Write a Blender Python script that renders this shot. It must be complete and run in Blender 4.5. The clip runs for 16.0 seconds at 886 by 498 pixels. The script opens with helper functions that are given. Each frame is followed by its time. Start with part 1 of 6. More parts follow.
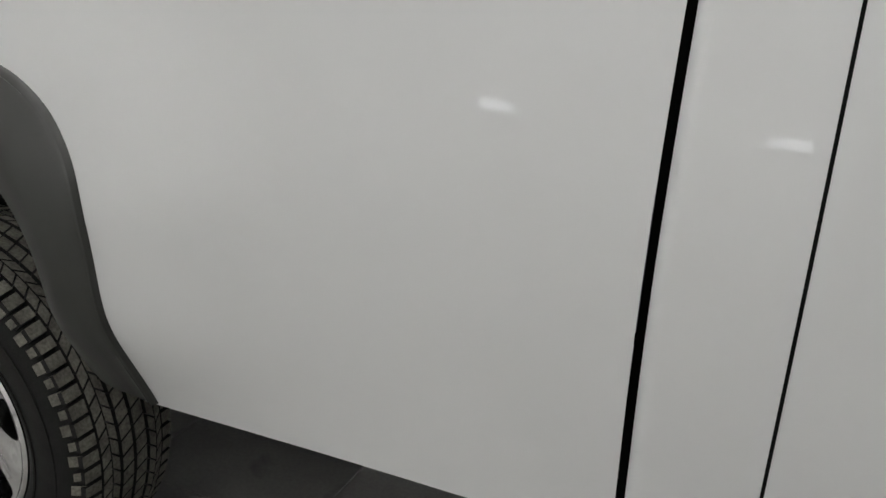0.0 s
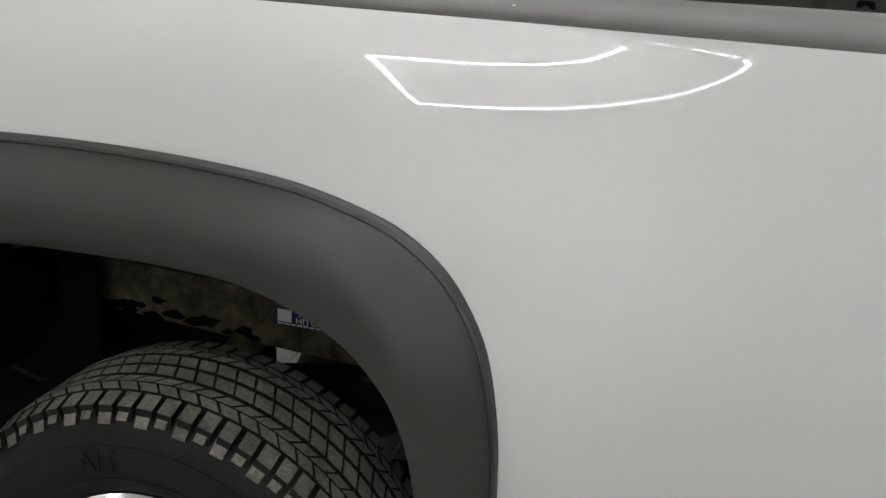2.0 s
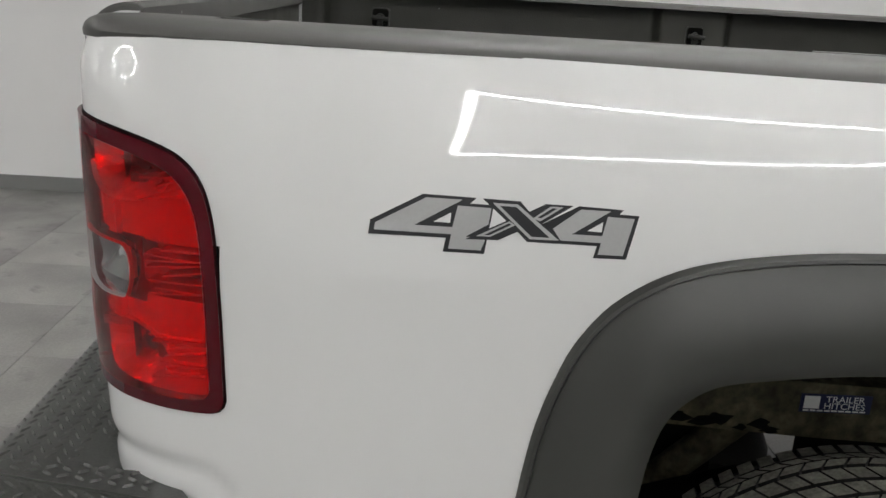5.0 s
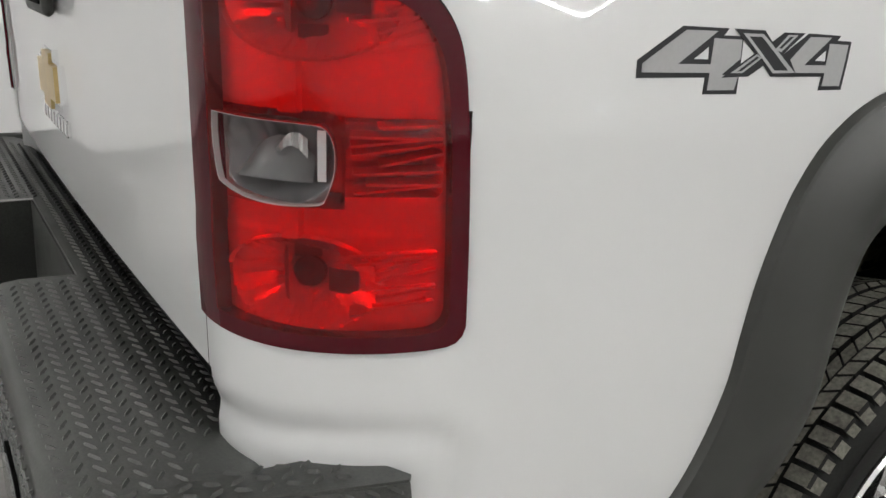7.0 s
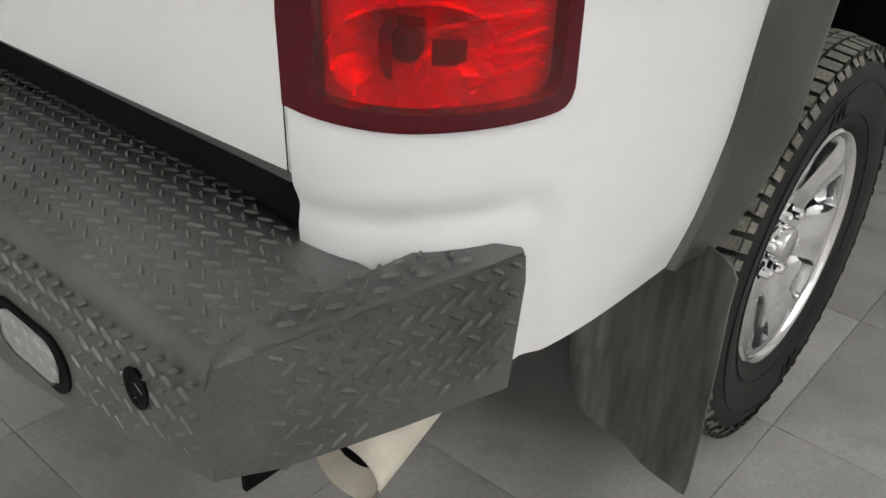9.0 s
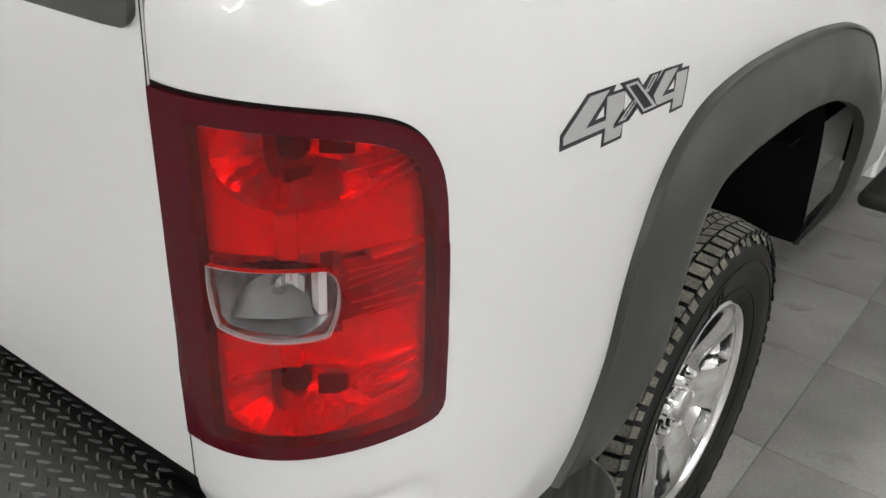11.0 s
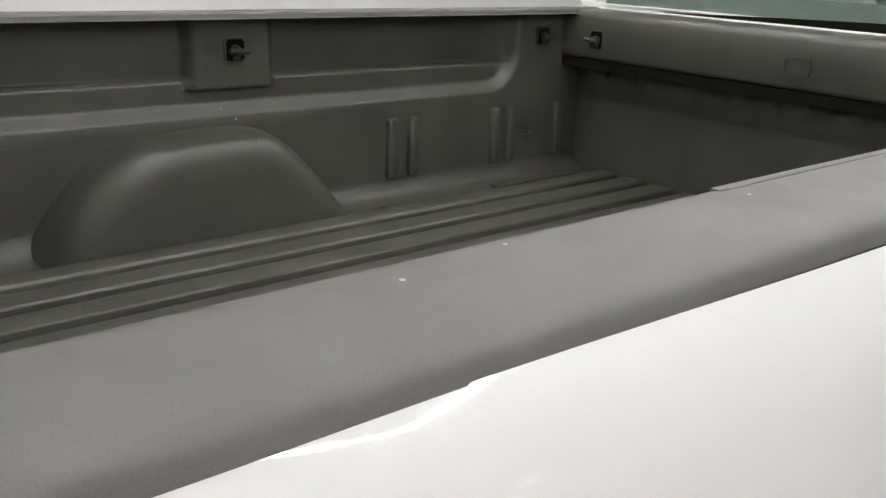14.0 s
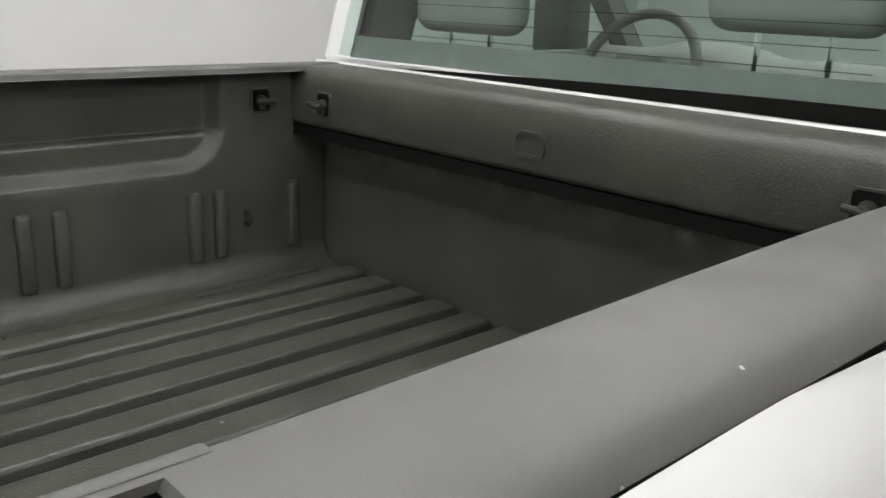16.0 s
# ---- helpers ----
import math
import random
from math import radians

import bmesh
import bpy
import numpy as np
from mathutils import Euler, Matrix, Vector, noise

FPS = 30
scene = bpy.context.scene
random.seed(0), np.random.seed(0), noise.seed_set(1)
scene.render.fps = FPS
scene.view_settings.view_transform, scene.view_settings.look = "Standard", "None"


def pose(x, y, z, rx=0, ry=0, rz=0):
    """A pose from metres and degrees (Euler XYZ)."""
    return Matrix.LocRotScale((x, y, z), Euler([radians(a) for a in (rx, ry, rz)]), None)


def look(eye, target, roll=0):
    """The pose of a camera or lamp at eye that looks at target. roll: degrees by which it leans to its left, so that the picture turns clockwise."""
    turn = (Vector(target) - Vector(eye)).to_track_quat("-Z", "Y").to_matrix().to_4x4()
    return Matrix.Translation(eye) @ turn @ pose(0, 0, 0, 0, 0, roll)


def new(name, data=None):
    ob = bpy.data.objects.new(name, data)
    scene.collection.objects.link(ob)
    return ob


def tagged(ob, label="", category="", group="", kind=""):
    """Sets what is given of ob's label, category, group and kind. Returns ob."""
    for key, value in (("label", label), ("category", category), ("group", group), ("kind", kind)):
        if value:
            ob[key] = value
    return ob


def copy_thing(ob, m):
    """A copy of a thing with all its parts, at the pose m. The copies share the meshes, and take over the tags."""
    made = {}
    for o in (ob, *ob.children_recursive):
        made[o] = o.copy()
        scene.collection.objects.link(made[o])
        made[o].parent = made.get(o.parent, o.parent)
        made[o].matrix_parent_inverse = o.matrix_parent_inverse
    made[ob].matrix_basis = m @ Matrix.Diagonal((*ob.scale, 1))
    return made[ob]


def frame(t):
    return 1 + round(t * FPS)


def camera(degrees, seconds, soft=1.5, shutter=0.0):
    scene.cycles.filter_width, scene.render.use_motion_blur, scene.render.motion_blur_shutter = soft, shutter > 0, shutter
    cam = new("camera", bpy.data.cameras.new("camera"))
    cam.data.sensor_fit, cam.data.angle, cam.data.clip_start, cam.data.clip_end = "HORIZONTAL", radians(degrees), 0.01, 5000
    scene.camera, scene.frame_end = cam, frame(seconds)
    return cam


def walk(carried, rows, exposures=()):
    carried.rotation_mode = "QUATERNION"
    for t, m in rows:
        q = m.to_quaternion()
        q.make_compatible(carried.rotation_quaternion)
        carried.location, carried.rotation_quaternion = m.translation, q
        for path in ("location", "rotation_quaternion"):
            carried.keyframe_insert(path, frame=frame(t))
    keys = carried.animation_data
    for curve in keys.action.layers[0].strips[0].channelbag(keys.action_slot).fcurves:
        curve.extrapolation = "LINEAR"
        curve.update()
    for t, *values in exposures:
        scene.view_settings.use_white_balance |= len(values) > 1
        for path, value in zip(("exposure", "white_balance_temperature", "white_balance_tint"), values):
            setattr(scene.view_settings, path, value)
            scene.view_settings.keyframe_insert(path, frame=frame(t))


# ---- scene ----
cam = camera(53.3, 16.0)
PATH = [
    (0, (2.792, -1.05, 1.46), (2.079, 0.673, 0.793), 3.4),
    (0.5, (2.595, -1.029, 1.444), (1.932, 0.722, 0.797), 3.2),
    (1, (2.336, -1.035, 1.492), (1.811, 0.767, 0.856), 5.0),
    (1.5, (2.156, -1.003, 1.488), (1.655, 0.82, 0.863), 5.1),
    (2, (1.925, -0.996, 1.537), (1.453, 0.834, 0.883), 3.7),
    (2.5, (1.729, -0.96, 1.568), (1.244, 0.859, 0.893), 3.2),
    (3, (1.455, -0.961, 1.554), (1.042, 0.895, 0.932), 2.6),
    (3.5, (1.213, -0.968, 1.537), (0.84, 0.903, 0.937), 2.6),
    (4, (0.941, -1.015, 1.549), (0.664, 0.875, 0.956), 3.1),
    (4.2, (0.845, -1.031, 1.548), (0.608, 0.866, 0.962), 3.3),
    (6.3, (-0.082, -0.879, 1.483), (0.687, 0.881, 0.927), 3.5),
    (6.5, (-0.131, -0.824, 1.437), (0.724, 0.899, 0.889), 3.6),
    (7, (-0.218, -0.645, 1.333), (0.793, 0.974, 0.738), 3.5),
    (7.5, (-0.286, -0.538, 1.293), (0.825, 0.93, 0.512), 2.1),
    (8, (-0.375, -0.455, 1.25), (0.866, 0.858, 0.392), 2.3),
    (8.2, (-0.398, -0.423, 1.218), (0.877, 0.837, 0.331), 2.4),
    (10.3, (-0.473, -0.394, 1.484), (0.893, 0.606, 0.417), 4.7),
    (10.5, (-0.471, -0.416, 1.509), (0.91, 0.592, 0.472), 4.4),
    (11, (-0.409, -0.436, 1.577), (1.034, 0.618, 0.679), 3.8),
    (11.5, (-0.33, -0.461, 1.606), (1.126, 0.646, 0.799), 3.2),
    (12, (-0.227, -0.45, 1.612), (1.093, 0.838, 0.839), 1.5),
    (12.5, (-0.12, -0.343, 1.61), (1.111, 1.048, 0.87), 0.7),
    (13, (0.005, -0.237, 1.643), (1.197, 1.181, 0.887), 2.1),
    (13.5, (0.126, -0.225, 1.66), (1.319, 1.208, 0.938), 2.7),
    (14, (0.287, -0.245, 1.68), (1.504, 1.206, 1.038), 2.4),
    (14.5, (0.466, -0.276, 1.681), (1.682, 1.202, 1.102), 2.1),
    (15, (0.675, -0.266, 1.675), (1.888, 1.229, 1.134), 1.8),
    (15.5, (0.926, -0.229, 1.692), (2.169, 1.241, 1.149), 2.2),
    (16, (1.198, -0.164, 1.701), (2.51, 1.24, 1.147), 2.0),
]
EXPOSURES = [(0, -0.5), (1, -0.5), (2, -0.42), (3.5, -0.24), (6.5, -0.27), (7, 0.02), (8, 0.28), (10.5, 0.40), (11.5, 0.02), (12.5, -0.16), (13.5, 0.05), (14.5, 0.19), (16, 0.15)]
walk(cam, [(t, look(eye, target, roll)) for t, eye, target, roll in PATH], EXPOSURES)

# world: only a dim grey, the room is closed and lit by ceiling frames, some added
world = bpy.data.worlds.new("room_world")
scene.world = world
world.use_nodes = True
world.node_tree.nodes["Background"].inputs[0].default_value = (0.6, 0.62, 0.65, 1)
world.node_tree.nodes["Background"].inputs[1].default_value = 0.05

LED = 62.0        # strength of the ceiling light frames
TUBE = 6.0       # strength of the small wall lights

# ------------------------------------------------------------------ materials


def material(name, base, rough=0.5, metal=0.0, coat=0.0, grain=0.0, grain_size=400.0, stain=0.0, stain_size=4.0,
             rough_var=0.0, spec=0.5, bump=0.0, bump_size=300.0, bump_dist=0.001,
             stretch=None, specks=0.0, speck_size=30.0, blots=0.0, blot_size=5.0):
    m = bpy.data.materials.new(name)
    m.use_nodes = True
    nt = m.node_tree
    b = nt.nodes["Principled BSDF"]
    b.inputs["Base Color"].default_value = (*base, 1)
    b.inputs["Roughness"].default_value = rough
    b.inputs["Metallic"].default_value = metal
    b.inputs["Coat Weight"].default_value = coat
    b.inputs["Coat Roughness"].default_value = 0.03
    b.inputs["Specular IOR Level"].default_value = spec
    tc = nt.nodes.new("ShaderNodeTexCoord")

    def noise_tex(size, detail=4.0):
        n = nt.nodes.new("ShaderNodeTexNoise")
        n.inputs["Scale"].default_value = size
        n.inputs["Detail"].default_value = detail
        if stretch:
            mp = nt.nodes.new("ShaderNodeMapping")
            mp.inputs["Scale"].default_value = stretch
            nt.links.new(tc.outputs["Object"], mp.inputs["Vector"])
            nt.links.new(mp.outputs["Vector"], n.inputs["Vector"])
        else:
            nt.links.new(tc.outputs["Object"], n.inputs["Vector"])
        return n

    def over(fac, colour):
        """Lay a colour over the base where fac is 1."""
        mx = nt.nodes.new("ShaderNodeMix")
        mx.data_type = "RGBA"
        links = b.inputs["Base Color"].links
        if links:
            nt.links.new(links[0].from_socket, mx.inputs[6])
        else:
            mx.inputs[6].default_value = (*base, 1)
        mx.inputs[7].default_value = (*colour, 1)
        nt.links.new(fac, mx.inputs[0])
        nt.links.new(mx.outputs[2], b.inputs["Base Color"])

    def maths(kind, a, value):
        n = nt.nodes.new("ShaderNodeMath")
        n.operation = kind
        nt.links.new(a, n.inputs[0])
        if isinstance(value, (int, float)):
            n.inputs[1].default_value = value
        else:
            nt.links.new(value, n.inputs[1])
        return n.outputs[0]

    if grain or stain:
        col = None
        for amount, size in ((stain, stain_size), (grain, grain_size)):
            if not amount:
                continue
            n = noise_tex(size)
            r = nt.nodes.new("ShaderNodeMapRange")
            r.inputs["From Min"].default_value, r.inputs["From Max"].default_value = 0.3, 0.7
            r.inputs["To Min"].default_value, r.inputs["To Max"].default_value = 1 - amount, 1 + amount
            nt.links.new(n.outputs["Fac"], r.inputs["Value"])
            mx = nt.nodes.new("ShaderNodeMix")
            mx.data_type, mx.blend_type = "RGBA", "MULTIPLY"
            mx.inputs[0].default_value = 1.0
            mx.inputs[6].default_value = (*base, 1)
            if col:
                nt.links.new(col, mx.inputs[6])
            nt.links.new(r.outputs["Result"], mx.inputs[7])
            col = mx.outputs[2]
        nt.links.new(col, b.inputs["Base Color"])
    if blots:
        # dark smudges with an edge of their own
        n = noise_tex(blot_size, 6.0)
        r = nt.nodes.new("ShaderNodeMapRange")
        r.inputs["From Min"].default_value, r.inputs["From Max"].default_value = 0.60, 0.68
        r.inputs["To Max"].default_value = blots
        nt.links.new(n.outputs["Fac"], r.inputs["Value"])
        over(r.outputs["Result"], tuple(c * 0.45 for c in base))
    if specks:
        # pale dust grains: the cores of a few cells
        v = nt.nodes.new("ShaderNodeTexVoronoi")
        v.inputs["Scale"].default_value = speck_size
        nt.links.new(tc.outputs["Object"], v.inputs["Vector"])
        sep = nt.nodes.new("ShaderNodeSeparateColor")
        nt.links.new(v.outputs["Color"], sep.inputs["Color"])
        near = maths("LESS_THAN", v.outputs["Distance"], 0.085)
        few = maths("LESS_THAN", sep.outputs[0], specks)
        over(maths("MULTIPLY", maths("MULTIPLY", near, few), 0.7), (0.45, 0.45, 0.43))
    if rough_var:
        n = noise_tex(stain_size * 2.3)
        r = nt.nodes.new("ShaderNodeMapRange")
        r.inputs["To Min"].default_value, r.inputs["To Max"].default_value = rough - rough_var, rough + rough_var
        nt.links.new(n.outputs["Fac"], r.inputs["Value"])
        nt.links.new(r.outputs["Result"], b.inputs["Roughness"])
    if bump:
        n = noise_tex(bump_size, 3.0)
        bp = nt.nodes.new("ShaderNodeBump")
        bp.inputs["Strength"].default_value = bump
        bp.inputs["Distance"].default_value = bump_dist
        nt.links.new(n.outputs["Fac"], bp.inputs["Height"])
        nt.links.new(bp.outputs["Normal"], b.inputs["Normal"])
    return m


def glow(name, colour, strength):
    m = bpy.data.materials.new(name)
    m.use_nodes = True
    b = m.node_tree.nodes["Principled BSDF"]
    b.inputs["Base Color"].default_value = (0.8, 0.8, 0.8, 1)
    b.inputs["Emission Color"].default_value = (*colour, 1)
    b.inputs["Emission Strength"].default_value = strength
    return m


def clear(name, colour, rough=0.02):
    """Thin tinted glass or acrylic: what is behind shows through its tint, the surface shines."""
    m = bpy.data.materials.new(name)
    m.use_nodes = True
    nt = m.node_tree
    nt.nodes.remove(nt.nodes["Principled BSDF"])
    out = nt.nodes["Material Output"]
    tr = nt.nodes.new("ShaderNodeBsdfTransparent")
    tr.inputs[0].default_value = (*colour, 1)
    gl = nt.nodes.new("ShaderNodeBsdfGlossy")
    gl.inputs["Roughness"].default_value = rough
    lw = nt.nodes.new("ShaderNodeLayerWeight")
    lw.inputs["Blend"].default_value = 0.5
    po = nt.nodes.new("ShaderNodeMath")
    po.operation = "POWER"
    po.inputs[1].default_value = 4.0
    fr = nt.nodes.new("ShaderNodeMath")
    fr.operation = "MULTIPLY_ADD"
    fr.inputs[1].default_value, fr.inputs[2].default_value = 0.85, 0.045
    nt.links.new(lw.outputs["Facing"], po.inputs[0])
    nt.links.new(po.outputs[0], fr.inputs[0])
    mx = nt.nodes.new("ShaderNodeMixShader")
    nt.links.new(fr.outputs[0], mx.inputs[0])
    nt.links.new(tr.outputs[0], mx.inputs[1])
    nt.links.new(gl.outputs[0], mx.inputs[2])
    nt.links.new(mx.outputs[0], out.inputs["Surface"])
    return m


WHITE = material("white_paint", (0.76, 0.765, 0.76), 0.32, coat=1.0, stain=0.012, stain_size=3, bump=0.01, bump_size=140, bump_dist=0.0002)
RAIL = material("grained_black_plastic", (0.072, 0.071, 0.067), 0.52, grain=0.12, grain_size=900, stain=0.13, stain_size=7, rough_var=0.08, specks=0.10, speck_size=38, bump=0.25, bump_size=1500, bump_dist=0.0004)
FLARE = material("satin_black_plastic", (0.039, 0.040, 0.036), 0.42, stain=0.10, stain_size=6, rough_var=0.08, bump=0.06, bump_size=1200, bump_dist=0.0003)
LINER = material("sprayed_bed_liner", (0.048, 0.048, 0.0405), 0.42, specks=0.035, speck_size=30, grain=0.18, grain_size=500, stain=0.22, stain_size=5, rough_var=0.1, bump=0.6, bump_size=260, bump_dist=0.0018)
# darker groove and lighter floor liner: the ribs' shade is put into the colour
GROOVE_SHADE = material("shaded_bed_groove", (0.024, 0.024, 0.020), 0.6, spec=0.3, grain=0.25, grain_size=300, stain=0.3, stain_size=6, bump=0.4, bump_size=260, bump_dist=0.0015)
FLOOR_LINER = material("bed_floor_liner", (0.044, 0.044, 0.037), 0.36, specks=0.05, speck_size=26, grain=0.25, grain_size=420, stain=0.25, stain_size=7, rough_var=0.1, bump=0.7, bump_size=240, bump_dist=0.002)
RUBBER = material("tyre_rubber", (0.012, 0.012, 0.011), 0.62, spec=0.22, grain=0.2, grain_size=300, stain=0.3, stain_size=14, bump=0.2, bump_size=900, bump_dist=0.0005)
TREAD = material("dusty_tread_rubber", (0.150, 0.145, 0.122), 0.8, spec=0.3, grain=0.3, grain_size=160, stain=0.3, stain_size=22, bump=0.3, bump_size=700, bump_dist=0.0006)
ALLOY = material("polished_alloy", (0.82, 0.82, 0.82), 0.13, metal=1.0, stain=0.05, stain_size=12, rough_var=0.04)
ALLOY_DULL = material("dull_alloy", (0.55, 0.55, 0.54), 0.4, metal=1.0, stain=0.15, stain_size=20)
BLACK = material("matt_black", (0.006, 0.006, 0.0055), 0.8, spec=0.08, grain=0.2, grain_size=200)
STEEL = material("dusty_black_steel", (0.030, 0.031, 0.028), 0.55, spec=0.25, grain=0.2, grain_size=250, stain=0.25, stain_size=9, rough_var=0.1, bump=0.2, bump_size=400, bump_dist=0.0005)
FLAP = material("scuffed_flap_plastic", (0.075, 0.078, 0.071), 0.6, spec=0.3, grain=0.35, grain_size=60, stain=0.35, stain_size=18, stretch=(1, 1, 0.13), bump=0.15, bump_size=90, bump_dist=0.0008)
PLATE = material("black_coated_tread_plate", (0.068, 0.070, 0.065), 0.40, grain=0.2, grain_size=260, stain=0.22, stain_size=6, rough_var=0.1, bump=0.25, bump_size=420, bump_dist=0.0006)
FRAME = material("dusty_yellowed_frame", (0.085, 0.077, 0.049), 0.75, spec=0.15, grain=0.4, grain_size=60, stain=0.55, stain_size=16, bump=0.4, bump_size=120, bump_dist=0.001)
CHROME = material("chrome", (0.9, 0.9, 0.9), 0.06, metal=1.0)
GOLD = material("satin_gold", (0.62, 0.47, 0.22), 0.3, metal=1.0, stain=0.08, stain_size=30)
DECAL_GREY = material("decal_grey", (0.40, 0.40, 0.40), 0.4, coat=0.5, grain=0.03, grain_size=200)
DECAL_DARK = material("decal_dark", (0.022, 0.023, 0.025), 0.5, coat=0.1, spec=0.3)
DECAL_LIGHT = material("decal_light", (0.68, 0.68, 0.68), 0.4, coat=0.5)
MAROON = material("dark_red_lamp_border", (0.070, 0.001, 0.006), 0.08, spec=0.35)
RED_LENS = clear("red_lens", (0.93, 0.012, 0.012))
CLEAR_RIM = material("clear_rim_edge", (0.42, 0.36, 0.36), 0.15, spec=0.5)
CLEAR_LENS = clear("clear_lens", (0.93, 0.94, 0.94))
REFLECT = material("lamp_reflector", (0.92, 0.91, 0.91), 0.18, metal=0.68, stain=0.06, stain_size=28)
LAMPDARK = material("lamp_socket", (0.10, 0.09, 0.09), 0.4, stain=0.3, stain_size=60)
SMOKED = material("smoked_chamber", (0.20, 0.20, 0.205), 0.25, spec=0.3, metal=0.45, stain=0.25, stain_size=60)
LAMPGREY = material("lamp_chamber_grey", (0.12, 0.115, 0.115), 0.35, stain=0.2, stain_size=40)
GLASS = clear("cab_glass", (0.70, 0.80, 0.755))
SEAT = material("grey_cloth", (0.33, 0.335, 0.325), 0.9, grain=0.2, grain_size=600, stain=0.08, stain_size=8, bump=0.4, bump_size=900, bump_dist=0.0008)
TRIM = material("grey_cabin_plastic", (0.20, 0.20, 0.19), 0.6, grain=0.1, grain_size=700, stain=0.05)
WALL = material("white_wall_paint", (0.72, 0.715, 0.71), 0.85, stain=0.02, stain_size=1.5, bump=0.1, bump_size=200, bump_dist=0.0006)
CEIL = material("white_ceiling_paint", (0.80, 0.80, 0.79), 0.9, stain=0.02, stain_size=1.2)
BASE = material("grey_baseboard", (0.19, 0.19, 0.185), 0.6, stain=0.08, stain_size=3)
GROUT = material("dark_grout", (0.15, 0.146, 0.138), 0.9, grain=0.2, grain_size=200, stain=0.2, stain_size=3)
LED_MAT = glow("led_strip", (1.0, 0.995, 0.985), LED)
TUBE_MAT = glow("wall_light_tube", (0.93, 0.95, 1.0), TUBE)


def tile_material():
    m = material("grey_porcelain_tile", (0.27, 0.263, 0.25), 0.38, grain=0.10, grain_size=90, stain=0.34, stain_size=2.2, rough_var=0.12, blots=0.6, blot_size=4.5, bump=0.08, bump_size=60, bump_dist=0.0006)
    nt = m.node_tree
    b = nt.nodes["Principled BSDF"]
    src = b.inputs["Base Color"].links[0].from_socket
    info = nt.nodes.new("ShaderNodeObjectInfo")
    r = nt.nodes.new("ShaderNodeMapRange")
    r.inputs["To Min"].default_value, r.inputs["To Max"].default_value = 0.86, 1.12
    nt.links.new(info.outputs["Random"], r.inputs["Value"])
    mx = nt.nodes.new("ShaderNodeMix")
    mx.data_type, mx.blend_type = "RGBA", "MULTIPLY"
    mx.inputs[0].default_value = 1.0
    nt.links.new(src, mx.inputs[6])
    nt.links.new(r.outputs["Result"], mx.inputs[7])
    nt.links.new(mx.outputs[2], b.inputs["Base Color"])
    return m


TILE = tile_material()

# ------------------------------------------------------------------ mesh helpers


def obj(name, bm, mat, parent=None, label="", smooth=False, auto=None):
    me = bpy.data.meshes.new(name)
    bmesh.ops.recalc_face_normals(bm, faces=bm.faces)
    if smooth:
        for f in bm.faces:
            f.smooth = True
        if auto:
            for e in bm.edges:
                if len(e.link_faces) == 2 and e.calc_face_angle(0) > radians(auto):
                    e.smooth = False
    bm.to_mesh(me)
    bm.free()
    if mat:
        me.materials.append(mat)
    ob = new(name, me)
    if parent:
        ob.parent = parent
    if label:
        tagged(ob, label)
    return ob


def part(name, bm, mat, parent, label="", smooth=True, auto=35):
    return obj(name, bm, mat, parent, label, smooth, auto)


def empty(name, parent=None, at=(0, 0, 0)):
    ob = new(name)
    ob.location = at
    if parent:
        ob.parent = parent
    return ob


def box(bm, x0, x1, y0, y1, z0, z1, bevel=0.0, seg=2, m=None):
    r = bmesh.ops.create_cube(bm, size=1.0)
    vs = r["verts"]
    bmesh.ops.scale(bm, vec=(x1 - x0, y1 - y0, z1 - z0), verts=vs)
    bmesh.ops.translate(bm, vec=((x0 + x1) / 2, (y0 + y1) / 2, (z0 + z1) / 2), verts=vs)
    if bevel:
        es = list({e for v in vs for e in v.link_edges})
        g = bmesh.ops.bevel(bm, geom=es, offset=bevel, segments=seg, affect="EDGES", profile=0.5)
        vs = list({v for f in g["faces"] for v in f.verts} | {v for v in vs if v.is_valid})
    if m is not None:
        bmesh.ops.transform(bm, matrix=m, verts=vs)
    return vs


def tube(bm, a, b, r0, r1=None, seg=16, caps=True):
    a, b = Vector(a), Vector(b)
    d = b - a
    m = Matrix.Translation((a + b) / 2) @ d.to_track_quat("Z", "Y").to_matrix().to_4x4()
    r = bmesh.ops.create_cone(bm, cap_ends=caps, segments=seg, radius1=r0, radius2=r0 if r1 is None else r1, depth=d.length, matrix=m)
    return r["verts"]


def loft(bm, rings, closed=False, wrap=False):
    """Quads between rows of points; closed joins each row's end to its start, wrap joins the last row to the first."""
    rows = [[bm.verts.new(p) for p in ring] for ring in rings]
    n = len(rows[0])
    for i in range(len(rows) - (0 if wrap else 1)):
        a, b = rows[i], rows[(i + 1) % len(rows)]
        for j in range(n if closed else n - 1):
            k = (j + 1) % n
            bm.faces.new((a[j], a[k], b[k], b[j]))
    return rows


def spline(points, n):
    """n points evenly spaced along a smooth curve through the given ones."""
    p = np.array(points, float)
    ext = np.vstack([2 * p[0] - p[1], p, 2 * p[-1] - p[-2]])
    out = []
    for i in range(1, len(ext) - 2):
        for t in np.linspace(0, 1, 24, endpoint=False):
            a, b, c, d = ext[i - 1], ext[i], ext[i + 1], ext[i + 2]
            out.append(0.5 * (2 * b + (c - a) * t + (2 * a - 5 * b + 4 * c - d) * t * t + (3 * b - a - 3 * c + d) * t ** 3))
    out.append(p[-1])
    out = np.array(out)
    s = np.r_[0, np.cumsum(np.linalg.norm(np.diff(out, axis=0), axis=1))]
    want = np.linspace(0, s[-1], n)
    return np.stack([np.interp(want, s, out[:, k]) for k in range(out.shape[1])], 1)


